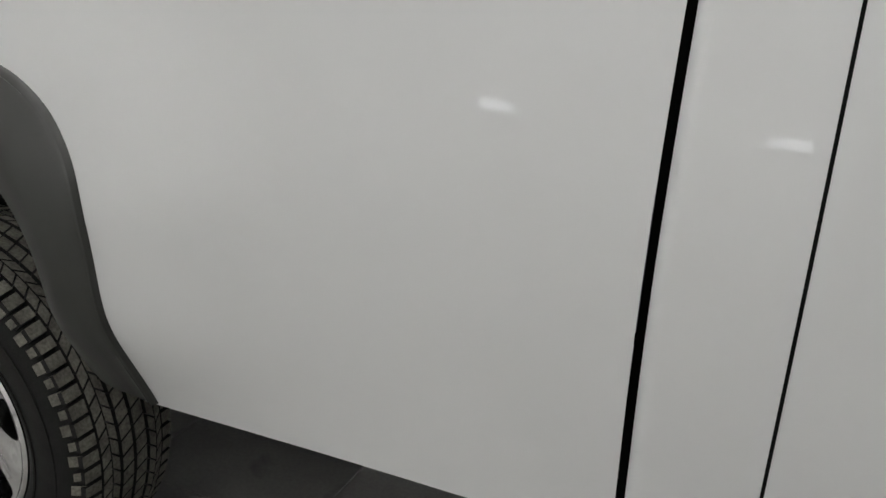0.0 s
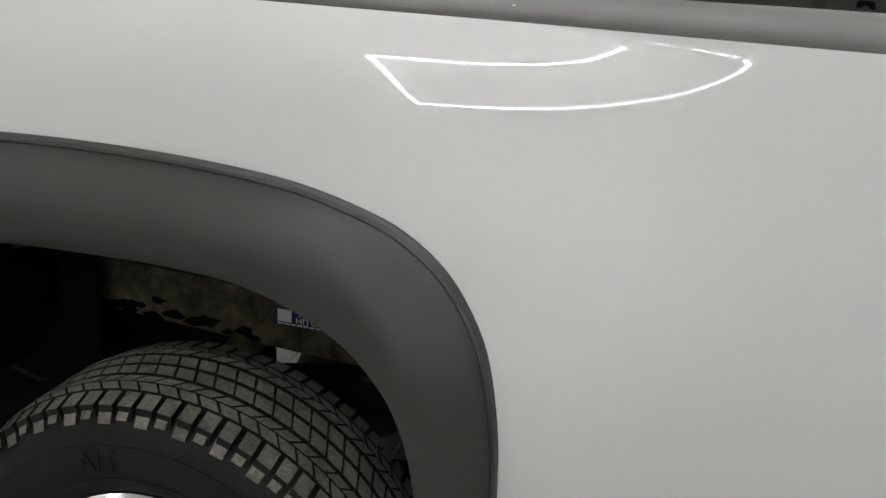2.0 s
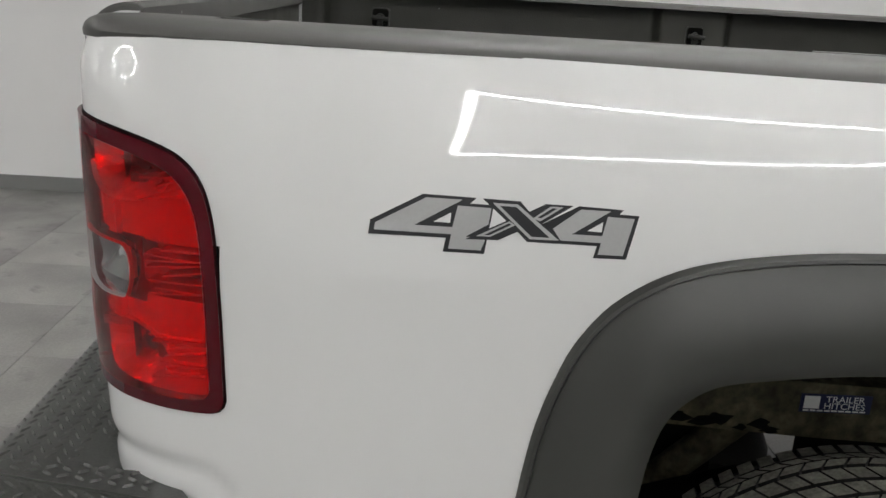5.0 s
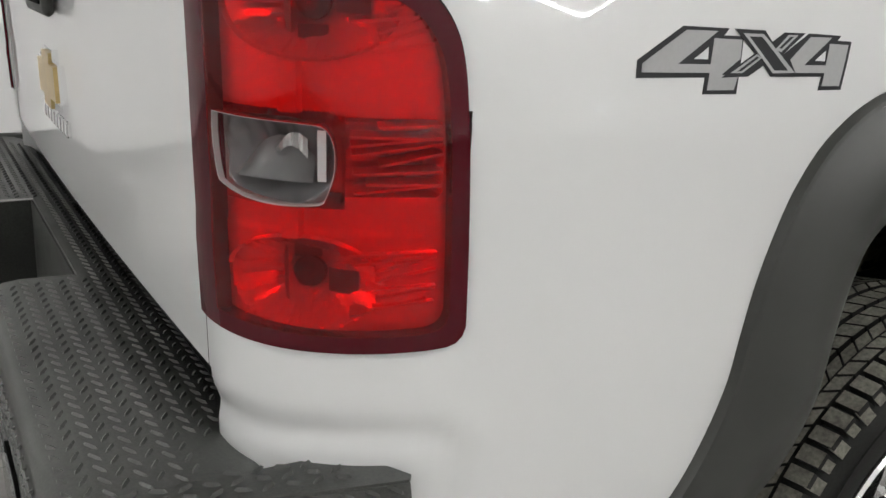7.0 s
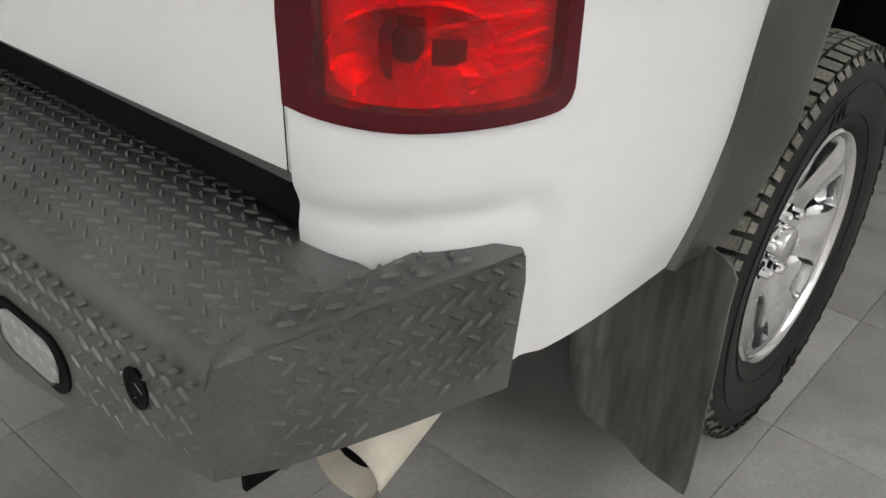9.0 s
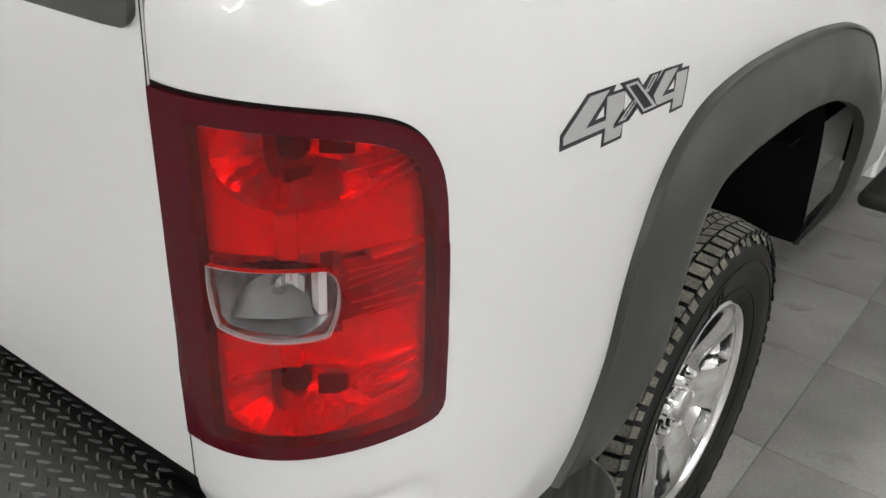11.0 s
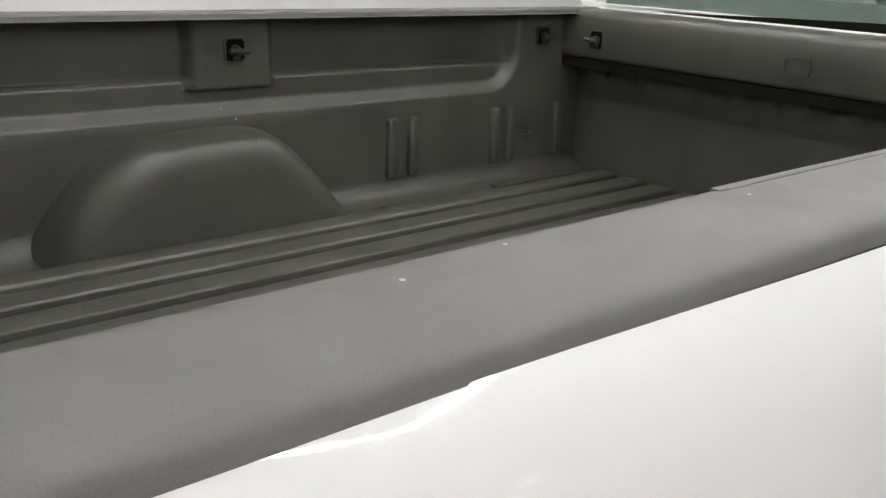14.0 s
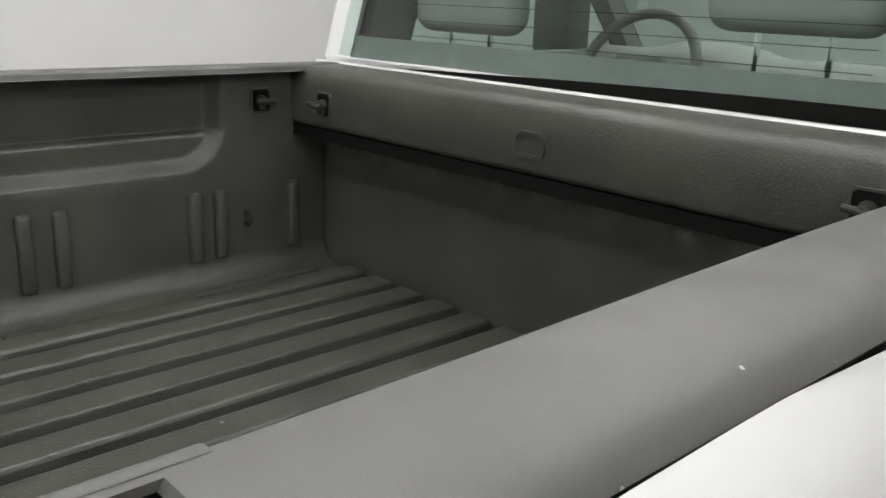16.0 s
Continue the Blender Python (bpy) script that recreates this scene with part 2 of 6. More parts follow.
def extrude_outline(bm, pts, axis_vec):
    """A solid from a closed outline of 3D points pushed along axis_vec."""
    a = [bm.verts.new(p) for p in pts]
    b = [bm.verts.new(Vector(p) + Vector(axis_vec)) for p in pts]
    bm.faces.new(a)
    bm.faces.new(list(reversed(b)))
    n = len(pts)
    for i in range(n):
        bm.faces.new((a[i], b[i], b[(i + 1) % n], a[(i + 1) % n]))


def smoothstep(a, b, v):
    t = np.clip((v - a) / (b - a), 0, 1)
    return t * t * (3 - 2 * t)

# ------------------------------------------------------------------ room


X0, X1, Y0, Y1, H = -6.4, 8.6, -6.6, 5.0, 3.6
floor = obj("floor", (lambda bm: (box(bm, X0, X1, Y0, Y1, -0.2, -0.012), bm)[1])(bmesh.new()), GROUT)
tagged(floor, "grey porcelain tile floor with dark grout joints", "floor", kind="structure")


def wall(name, x0, x1, y0, y1, label="plain white painted wall"):
    bm = bmesh.new()
    box(bm, x0, x1, y0, y1, -0.2, H)
    return tagged(obj(name, bm, WALL), label, "wall", kind="structure")


wall("wall_north", X0 - 0.2, X1 + 0.2, Y1, Y1 + 0.2)
wall("wall_south", X0 - 0.2, X1 + 0.2, Y0 - 0.2, Y0)
wall("wall_west", X0 - 0.2, X0, Y0, Y1)
wall("wall_east", X1, X1 + 0.2, Y0, Y1)
bm = bmesh.new()
box(bm, X0 - 0.2, X1 + 0.2, Y0 - 0.2, Y1 + 0.2, H, H + 0.2)
tagged(obj("ceiling", bm, CEIL), "plain white painted ceiling", "ceiling", kind="structure")
for a in ((X0, X1, Y1 - 0.012, Y1), (X0, X1, Y0, Y0 + 0.012), (X0, X0 + 0.012, Y0 + 0.012, Y1 - 0.012), (X1 - 0.012, X1, Y0 + 0.012, Y1 - 0.012)):
    bm = bmesh.new()
    box(bm, *a, 0, 0.10, bevel=0.003)
    tagged(obj("baseboard", bm, BASE), "dark grey vinyl baseboard along the wall", "baseboard", kind="structure")


def ceiling_light(cx, cy, lx, ly, cut):
    """A long frame of light strips with cut corners, hung under the ceiling; also serves as added fill light."""
    light = empty("ceiling_light", at=(cx, cy, H - 0.12))
    tagged(light, "white LED strip frame with cut corners, unseen under the ceiling", "ceiling light", group="ceiling lights")
    a, b = lx / 2, ly / 2
    pts = [(-a, -b), (a - cut, -b), (a, -b + 0.55 * cut), (a, b - 0.55 * cut), (a - cut, b), (-a + 0.2 * cut, b)]
    for i in range(6):
        p, q = Vector((*pts[i], 0)), Vector((*pts[(i + 1) % 6], 0))
        d = (q - p).normalized()
        m = Matrix.Translation((p + q) / 2) @ Matrix.Rotation(math.atan2(d.y, d.x), 4, "Z")
        half = (q - p).length / 2 - 0.01
        bm = bmesh.new()
        box(bm, -half, half, -0.025, 0.025, -0.02, 0.0, 0.004, m=m)
        part("diffuser", bm, LED_MAT, light, "glowing white light strip", smooth=False)
        bm = bmesh.new()
        box(bm, -half, half, -0.032, 0.032, 0.002, 0.03, 0.004, m=m)
        part("housing", bm, ALLOY_DULL, light, smooth=False)
    for x in (-a + 0.2, a - cut):
        for y in (-b, b):
            bm = bmesh.new()
            tube(bm, (x, y, 0.03), (x, y, 0.12), 0.006, seg=8)
            part("hanger", bm, ALLOY_DULL, light)
    return light


# first frame follows its reflection in the paint; the other three are added fill light
for cx, cy, lx, ly in ((2.03, -3.8, 3.34, 3.0), (2.8, 1.3, 4.6, 1.7), (-4.6, -2.6, 2.6, 1.7), (-4.6, 1.3, 2.6, 1.7)):
    ceiling_light(cx, cy, lx, ly, 0.9)


def wall_light(x, y, z, turn):
    light = empty("wall_light", at=(x, y, z))
    light.rotation_euler = (0, 0, turn)
    tagged(light, "small pale light panel fixed on the wall", "wall light", group="wall lights")
    bm = bmesh.new()
    box(bm, -0.18, 0.18, 0.0, 0.05, -0.075, 0.075, 0.006)
    part("housing", bm, ALLOY_DULL, light)
    bm = bmesh.new()
    box(bm, -0.165, 0.165, 0.052, 0.075, -0.06, 0.06, 0.006)
    part("diffuser", bm, TUBE_MAT, light, "glowing tube cover")


for x in (0.1, 2.65, 5.2):
    wall_light(x, Y0, 1.75, 0)

# ------------------------------------------------------------------ the truck
YC = 0.985                      # the truck's middle line; its right side lies at y = 0
BOX_FRONT = 2.6285
truck = empty("pickup_truck")
tagged(truck, "white four-wheel-drive pickup truck with black trim on the tiled floor", "pickup truck")

CA, CB, CP, CX = 0.42, 0.178, 2.35, 0.010   # the rounded rear corner in plan


def corner(u):
    """Plan curve of the right box side: u from 0 (tailgate joint) to 1 (straight side), then on in metres."""
    a = np.clip(u, 0, 1) * math.pi / 2
    x = CA - (CA - CX) * np.cos(a) ** (2 / CP)
    y = CB - CB * np.sin(a) ** (2 / CP)
    return x + np.maximum(u - 1, 0), y


DEPTH_Z = np.linspace(0.56, 1.470, 456)
_rough = np.interp(np.linspace(0.46, 1.57, 556), [0.60, 0.66, 0.75, 0.9, 1.1, 1.2, 1.26, 1.30, 1.33, 1.36, 1.385, 1.41, 1.43, 1.45, 1.461, 1.57],
                   [0.030, 0.018, 0.006, 0.0, -0.002, -0.002, -0.0004, 0.004, 0.010, 0.018, 0.0263, 0.0368, 0.0475, 0.0625, 0.0720, 0.165])
_kernel = np.exp(-0.5 * (np.arange(-50, 51) / 9.0) ** 2)
DEPTH_D = np.convolve(_rough, _kernel / _kernel.sum(), "valid")


_barrel = np.interp(np.linspace(0.46, 1.57, 556), [0.60, 0.64, 0.71, 0.78, 0.855, 0.93, 1.0, 1.06, 1.12, 1.20, 1.28, 1.34, 1.40, 1.461, 1.57],
                    [0.058, 0.052, 0.042, 0.032, 0.021, 0.013, 0.008, 0.006, 0.008, 0.015, 0.0255, 0.0345, 0.0440, 0.0540, 0.0730])
FRONT_D = np.convolve(_barrel, _kernel / _kernel.sum(), "valid")


def depth(x, z):
    """How far the side lies inside its widest line: shoulder, tuck-in at the sill, swelling over the wheel."""
    # ahead of the arch the raised panel sinks away into a flatter, barrel-shaped side
    front = np.interp(z, DEPTH_Z, FRONT_D)
    bulge = np.interp(z + 0.030 * smoothstep(1.50, 1.95, x), DEPTH_Z, DEPTH_D - FRONT_D)
    high = smoothstep(1.08, 1.22, z)
    fade = high * smoothstep(1.50, 2.12, x) + (1 - high) * smoothstep(1.20, 1.80, x)
    d = front + bulge * (1 - fade)
    # towards the rear corner the shoulder is an even, softer slope
    tall = 0.262 * (0.18 + 0.82 * smoothstep(0.0, 0.34, x))
    soft = 0.0735 * np.clip((z - 1.461 + tall) / tall, 0, 1.1) ** 1.35
    even = 1 - smoothstep(0.12, 0.95, x)
    d = np.where(z > 1.2, d * (1 - even) + soft * even, d)
    d = np.where(z > 1.1, d * (0.18 + 0.82 * smoothstep(0.0, 0.34, x)), d)
    return d - 0.056 * swelling(x, z)


def swelling(x, z):
    """Where the arch bulges, ahead of the wheel."""
    s = (1 - smoothstep(1.78, 2.22, x)) * smoothstep(1.25, 1.62, x)
    return s * smoothstep(0.58, 0.84, z) * (1 - smoothstep(0.98, 1.345, z))


def lean(x, z):
    """The rear face tucks forward towards the bumper."""
    return 0.035 * np.maximum(1.35 - z, 0) * (1 - smoothstep(0.0, 0.24, x))


def side_point(u, z, out=0.0):
    """A point of the right box side; out lifts it off the surface."""
    x, y = corner(u)
    e = 1e-4
    xa, ya = corner(max(u - e, 0.0005))
    xb, yb = corner(u + e + 0.0006)
    t = np.array([xb - xa, yb - ya])
    t = t / np.linalg.norm(t)
    n = np.array([t[1], -t[0]])          # outward
    k = out - float(depth(x, z))
    # recess around the bumper end
    g = groove(x, y, z)
    k -= g
    return (float(x + n[0] * k + lean(x, z)), float(y + n[1] * k), z)


def groove(x, y, z):
    """A soft crease that frames the bumper end, the panel inside it a little lower."""
    a, b = x - (0.222 - 0.045), z - (0.898 - 0.045)
    s = math.hypot(max(a, 0), max(b, 0)) + min(max(a, b), 0) - 0.045
    if x > 0.4 or z > 1.0:
        return 0.0
    return 0.0065 * math.exp(-(s / 0.015) ** 2) + 0.003 * (1 - float(smoothstep(-0.02, 0.01, s)))


def u_of_x(x):
    if x >= CA:
        return 1 + x - CA
    return math.acos(min(1.0, max(0.0, (CA - x) / (CA - CX))) ** (CP / 2)) / (math.pi / 2)


ARCH_OUT = [(0.515, 0.690), (0.545, 0.735), (0.578, 0.80), (0.602, 0.87), (0.612, 0.94), (0.622, 1.0), (0.638, 1.058), (0.664, 1.121), (0.712, 1.180), (0.793, 1.224),
            (0.915, 1.247), (1.05, 1.255), (1.20, 1.257), (1.34, 1.253), (1.476, 1.242), (1.579, 1.219), (1.632, 1.197), (1.680, 1.162), (1.716, 1.118),
            (1.743, 1.068), (1.759, 1.006), (1.767, 0.94), (1.770, 0.86), (1.777, 0.80), (1.788, 0.74), (1.797, 0.68), (1.804, 0.637)]
ARCH_IN = [(0.700, 0.675), (0.728, 0.73), (0.748, 0.79), (0.757, 0.85), (0.762, 0.92), (0.770, 0.980), (0.784, 1.026), (0.810, 1.058), (0.850, 1.080),
           (0.925, 1.092), (1.0, 1.100), (1.08, 1.104), (1.20, 1.107), (1.31, 1.107), (1.40, 1.104), (1.48, 1.088), (1.56, 1.055), (1.615, 1.005),
           (1.645, 0.945), (1.660, 0.88), (1.667, 0.82), (1.672, 0.77), (1.680, 0.71), (1.690, 0.662)]
ARCH_N = 120
arch_out, arch_in = spline(ARCH_OUT, ARCH_N), spline(ARCH_IN, ARCH_N)


def inside_poly(x, z, poly):
    hit = False
    j = len(poly) - 1
    for i in range(len(poly)):
        if (poly[i][1] > z) != (poly[j][1] > z) and x < (poly[j][0] - poly[i][0]) * (z - poly[i][1]) / (poly[j][1] - poly[i][1]) + poly[i][0]:
            hit = not hit
        j = i
    return hit


arch_hole = [tuple(p) for p in (0.75 * arch_out + 0.25 * arch_in)] + [(1.84, 0.4), (0.48, 0.4)]

# tail lamp outline on the side surface: (along, height), along = metres of x for the straight side
LAMP_TOP = [(0.0, 1.360), (0.03, 1.356), (0.09, 1.346), (0.14, 1.334), (0.172, 1.318), (0.194, 1.292), (0.206, 1.257)]
LAMP_SIDE = [(0.213, 1.20), (0.218, 1.12), (0.2215, 1.03), (0.222, 1.010)]
LAMP_BOT = [(0.217, 0.999), (0.202, 0.991), (0.15, 0.988), (0.09, 0.988), (0.045, 0.990), (0.0, 0.999)]


def lamp_z(x, top):
    pts = LAMP_TOP + LAMP_SIDE if top else LAMP_BOT[::-1] + [(0.222, 1.010)]
    p = np.array(pts)
    return float(np.interp(x, p[:, 0], p[:, 1]))


LAMP_XMAX = 0.222


def in_lamp(x, z, grow=0.0):
    if x > LAMP_XMAX + grow:
        return False
    x = min(x, LAMP_XMAX - 0.0005)
    lo = float(np.interp(x, [p[0] for p in LAMP_BOT[::-1]], [p[1] for p in LAMP_BOT[::-1]]))
    outline = LAMP_TOP + LAMP_SIDE
    if x <= LAMP_TOP[-1][0]:
        hi = float(np.interp(x, [p[0] for p in LAMP_TOP], [p[1] for p in LAMP_TOP]))
    else:
        hi = float(np.interp(x, [p[0] for p in outline], [p[1] for p in outline]))
    return lo - grow < z < hi + grow


def sill(x):
    return 0.692 - 0.060 * float(smoothstep(0.5, 1.8, x))


def box_side(flip):
    us = np.r_[np.linspace(0.0, 1, 46), 1 + np.linspace(0, BOX_FRONT - CA, 200)[1:]][::4 if flip else 1]
    zs = np.r_[np.linspace(0, 0.80, 70), np.linspace(0.80, 1.0, 30)[1:]][::4 if flip else 1]
    bm = bmesh.new()
    rows = []
    for u in us:
        x, y = corner(u)
        lo = sill(float(x))
        hi = 1.4597 - 0.006 * float(smoothstep(0.5, 1.1, x))
        rows.append([side_point(u, lo + (hi - lo) * v) for v in zs])
    verts = [[None] * len(zs) for _ in us]

    def vert(i, j):
        if verts[i][j] is None:
            verts[i][j] = bm.verts.new(rows[i][j])
        return verts[i][j]

    for i in range(len(us) - 1):
        for j in range(len(zs) - 1):
            c = (np.array(rows[i][j]) + rows[i + 1][j + 1]) / 2
            xm = float(corner((us[i] + us[i + 1]) / 2)[0])
            if inside_poly(c[0], c[2], arch_hole) or in_lamp(xm, c[2], -0.006):
                continue
            bm.faces.new((vert(i, j), vert(i + 1, j), vert(i + 1, j + 1), vert(i, j + 1)))
    # turned-in edges: sill, front edge, tailgate joint
    e = [(rows[i][0], (rows[i][0][0], rows[i][0][1] + 0.03, rows[i][0][2] + 0.004)) for i in range(len(us))]
    for i in range(len(us) - 1):
        m = (us[i] + us[i + 1]) / 2
        x = float(corner(m)[0])
        if inside_poly(x, sill(x) + 0.003, arch_hole):
            continue
        bm.faces.new([bm.verts.new(p) for p in (e[i][0], e[i + 1][0], e[i + 1][1], e[i][1])])
    for row, dx, dy in ((rows[-1], -0.01, 0.05), (rows[0], 0.05, 0.0)):
        for j in range(len(zs) - 1):
            a, b = row[j], row[j + 1]
            bm.faces.new([bm.verts.new(p) for p in (a, b, (b[0] + dx, b[1] + dy, b[2]), (a[0] + dx, a[1] + dy, a[2]))])
    if flip:
        bmesh.ops.transform(bm, matrix=Matrix.Translation((0, 2 * YC, 0)) @ Matrix.Diagonal((1, -1, 1, 1)), verts=bm.verts)
    bmesh.ops.remove_doubles(bm, verts=bm.verts, dist=0.0002)
    return part("box_side", bm, WHITE, truck, "glossy white box side panel", auto=50)


box_side(False)
box_side(True)


def rail_cap(flip):
    """Black grained cap along the top of the box side, with stake pocket openings."""
    rise = 0.040 if flip else 0.0
    sec = [(0.069, 1.450), (0.0630, 1.4585), (0.0670, 1.4648), (0.0765, 1.4705), (0.090, 1.4750), (0.112, 1.4785), (0.143, 1.480),
           (0.187, 1.480), (0.196, 1.480), (0.203, 1.4785), (0.2075, 1.474), (0.209, 1.466), (0.210, 1.452), (0.225, 1.449), (0.226, 1.43)]
    holes = [(0.180, 0.248), (1.284, 1.351)]
    xs = sorted(set([0.0105, 0.0115, 0.013, 0.016, 0.020, 0.025, 0.030, 0.036, 0.043, 0.05, 0.06, 0.07, 0.08, 0.09, 0.11, 0.15] + [h for p in holes for h in p]
                    + [h + s for p in holes for h, s in zip(p, (-0.004, 0.004))] + list(np.linspace(0.3, 1.22, 24)) + list(np.linspace(1.42, 2.60, 30))))
    bm = bmesh.new()
    rows = []
    for x in xs:
        ring = []
        for y, z in sec:
            # follow the rounded rear corner of the box: the cap's outer edge swings in and its end drops
            ux = u_of_x(x) if x < CA else 1 + x - CA
            px, py = corner(ux)
            qx, qy = corner(ux + 0.01)
            ny = float(qx - px) / math.hypot(qx - px, qy - py)
            edge = float(py) + 0.0735 * (0.18 + 0.82 * float(smoothstep(0.0, 0.34, x))) * ny
            inner = 0.174 + 0.052 * float(smoothstep(0.062, 0.085, x))
            t = (0.226 - y) / (0.226 - 0.0655)
            yy = inner + (edge - inner) * t
            zz = max(z, 1.463 if flip else 0) - (-0.002 * (1 - smoothstep(0.15, 0.42, x))) * max(0.0, t) ** 1.5 - 0.006 * float(smoothstep(0.5, 1.1, x)) * max(0.0, t) ** 3
            # the rear end rolls over
            zz = zz if flip else min(zz, 1.455) + max(zz - 1.455, 0.0) * math.sqrt(max(0.0, 1 - (1 - min(1.0, (x - 0.0105) / 0.050)) ** 2))
            ring.append((x + 0.004, yy + 0.006 * float(smoothstep(1.3, 2.2, x)) * (1 - min(1.0, max(0.0, t))), zz + rise + (0.0 if flip else 0.010 * float(smoothstep(1.3, 2.2, x)) * (1 - min(1.0, max(0.0, t)) ** 2))))
        rows.append(ring)
    vv = [[bm.verts.new(p) for p in r] for r in rows]
    for i in range(len(xs) - 1):
        for j in range(len(sec) - 1):
            xm = (xs[i] + xs[i + 1]) / 2
            if 6 <= j < 7 and any(a < xm < b for a, b in holes):
                continue
            bm.faces.new((vv[i][j], vv[i + 1][j], vv[i + 1][j + 1], vv[i][j + 1]))
    bm.faces.new(vv[0])
    for a, b in holes:
        ia, ib = xs.index(a), xs.index(b)
        ring = [vv[ia][6], vv[ib][6], vv[ib][7], vv[ia][7]]
        low = [bm.verts.new((v.co.x + (0.004 if n in (0, 3) else -0.004), v.co.y, v.co.z - 0.006)) for n, v in enumerate(ring)]
        for k in range(4):
            bm.faces.new((ring[k], ring[(k + 1) % 4], low[(k + 1) % 4], low[k]))
    if flip:
        bmesh.ops.transform(bm, matrix=Matrix.Translation((0, 2 * YC, 0)) @ Matrix.Diagonal((1, -1, 1, 1)), verts=bm.verts)
    cap = part("rail_cap", bm, RAIL, truck, "grained black plastic rail cap", auto=30)
    if not flip:
        bm = bmesh.new()
        box(bm, 0.985, 1.385, 0.1955, 0.2085, 1.470, 1.4818, 0.0035, 2)
        part("rail_ledge", bm, RAIL, cap, "slightly raised ledge on the inner edge")
    for a, b in holes:
        bm = bmesh.new()
        y0, y1 = (0.140, 0.190) if not flip else (2 * YC - 0.190, 2 * YC - 0.140)
        box(bm, a + 0.003, b + 0.005, y0, y1, (1.504 if flip else 1.34), 1.475 + rise)
        for f in [f for f in bm.faces if f.normal.z > 0.5]:
            bm.faces.remove(f)
        part("stake_pocket", bm, BLACK, cap, "dark open stake pocket", smooth=False)


rail_cap(False)
rail_cap(True)


def wheel_flare(flip, shift=0.0):
    bm = bmesh.new()
    rows = []
    n = ARCH_N
    for i in range(n):
        o, q = arch_out[i], arch_in[i]
        f = i / (n - 1)
        end = min(1.0, 0.35 + 6 * f, 0.35 + 6 * (1 - f)) * (1 - 0.35 * float(smoothstep(0.58, 0.75, f)))
        ring = []
        for t, out in ((-0.012, -0.006), (0.0, 0.006), (0.02, 0.012), (0.05, 0.0135), (0.07, 0.0095), (0.10, 0.012), (0.2, 0.022), (0.35, 0.034), (0.5, 0.043), (0.62, 0.047),
                       (0.72, 0.046), (0.84, 0.038), (0.95, 0.028), (1.0, 0.022), (1.0, 0.0), (1.0, -0.014)):
            x, z = o + (q - o) * t
            if t < 0.12:
                ring.append((x, float(depth(x, z)) - out, z))
            else:
                ring.append((x, float(depth(x, z)) - out * end - 0.001, z))
        rows.append(ring)
    loft(bm, rows)
    for r in (rows[0], rows[-1]):
        bm.faces.new([bm.verts.new(p) for p in r])
    m = Matrix.Translation((shift, 0, 0))
    if flip:
        m = Matrix.Translation((shift, 2 * YC, 0)) @ Matrix.Diagonal((1, -1, 1, 1))
    bmesh.ops.transform(bm, matrix=m, verts=bm.verts)
    bmesh.ops.remove_doubles(bm, verts=bm.verts, dist=0.0001)
    return part("wheel_flare", bm, FLARE, truck, "satin black plastic wheel arch flare", auto=40)


wheel_flare(False)
wheel_flare(True)

# ------------------------------------------------------------------ flat outlines laid on surfaces


def patch(bm, outline, holes=(), steps=(0.012, 0.0), place=None, thick=0.0, place_back=None):
    """Fill a flat outline (with holes), cut it into strips so that it can bend, and lay it by place(a, b)."""
    tmp = bmesh.new()
    for loop in (outline, *holes):
        vs = [tmp.verts.new((p[0], p[1], 0)) for p in loop]
        for i in range(len(vs)):
            tmp.edges.new((vs[i], vs[(i + 1) % len(vs)]))
    bmesh.ops.triangle_fill(tmp, use_beauty=True, edges=tmp.edges[:], normal=(0, 0, 1))
    a = np.array(outline)
    for axis in (0, 1):
        if not steps[axis]:
            continue
        lo, hi = a[:, axis].min(), a[:, axis].max()
        k = lo + steps[axis]
        while k < hi:
            co, no = [0, 0, 0], [0, 0, 0]
            co[axis], no[axis] = k, 1
            bmesh.ops.bisect_plane(tmp, geom=tmp.verts[:] + tmp.edges[:] + tmp.faces[:], dist=1e-6, plane_co=co, plane_no=no)
            k += steps[axis]
    tmp.verts.index_update()
    front = [bm.verts.new(place(v.co.x, v.co.y)) for v in tmp.verts]
    for f in tmp.faces:
        bm.faces.new([front[v.index] for v in f.verts])
    if place_back:
        back = [bm.verts.new(place_back(v.co.x, v.co.y)) for v in tmp.verts]
        for e in tmp.edges:
            if len(e.link_faces) == 1:
                i, j = (v.index for v in e.verts)
                bm.faces.new((front[i], front[j], back[j], back[i]))
    tmp.free()


# arc length along the rear corner, so that outlines keep their width round the bend
_u = np.r_[np.linspace(0, 1, 400), np.linspace(1, 2.5, 300)[1:]]
_cx, _cy = corner(_u)
_w = np.r_[0, np.cumsum(np.hypot(np.diff(_cx), np.diff(_cy)))]


def w_of_x(x):
    return float(np.interp(x, _cx, _w))


def on_side(w, z, out=0.0):
    return side_point(float(np.interp(w, _w, _u)), z, out)


def rounded(points, n):
    p = spline(list(points) + [points[0]], n + 1)
    return [tuple(q) for q in p[:-1]]


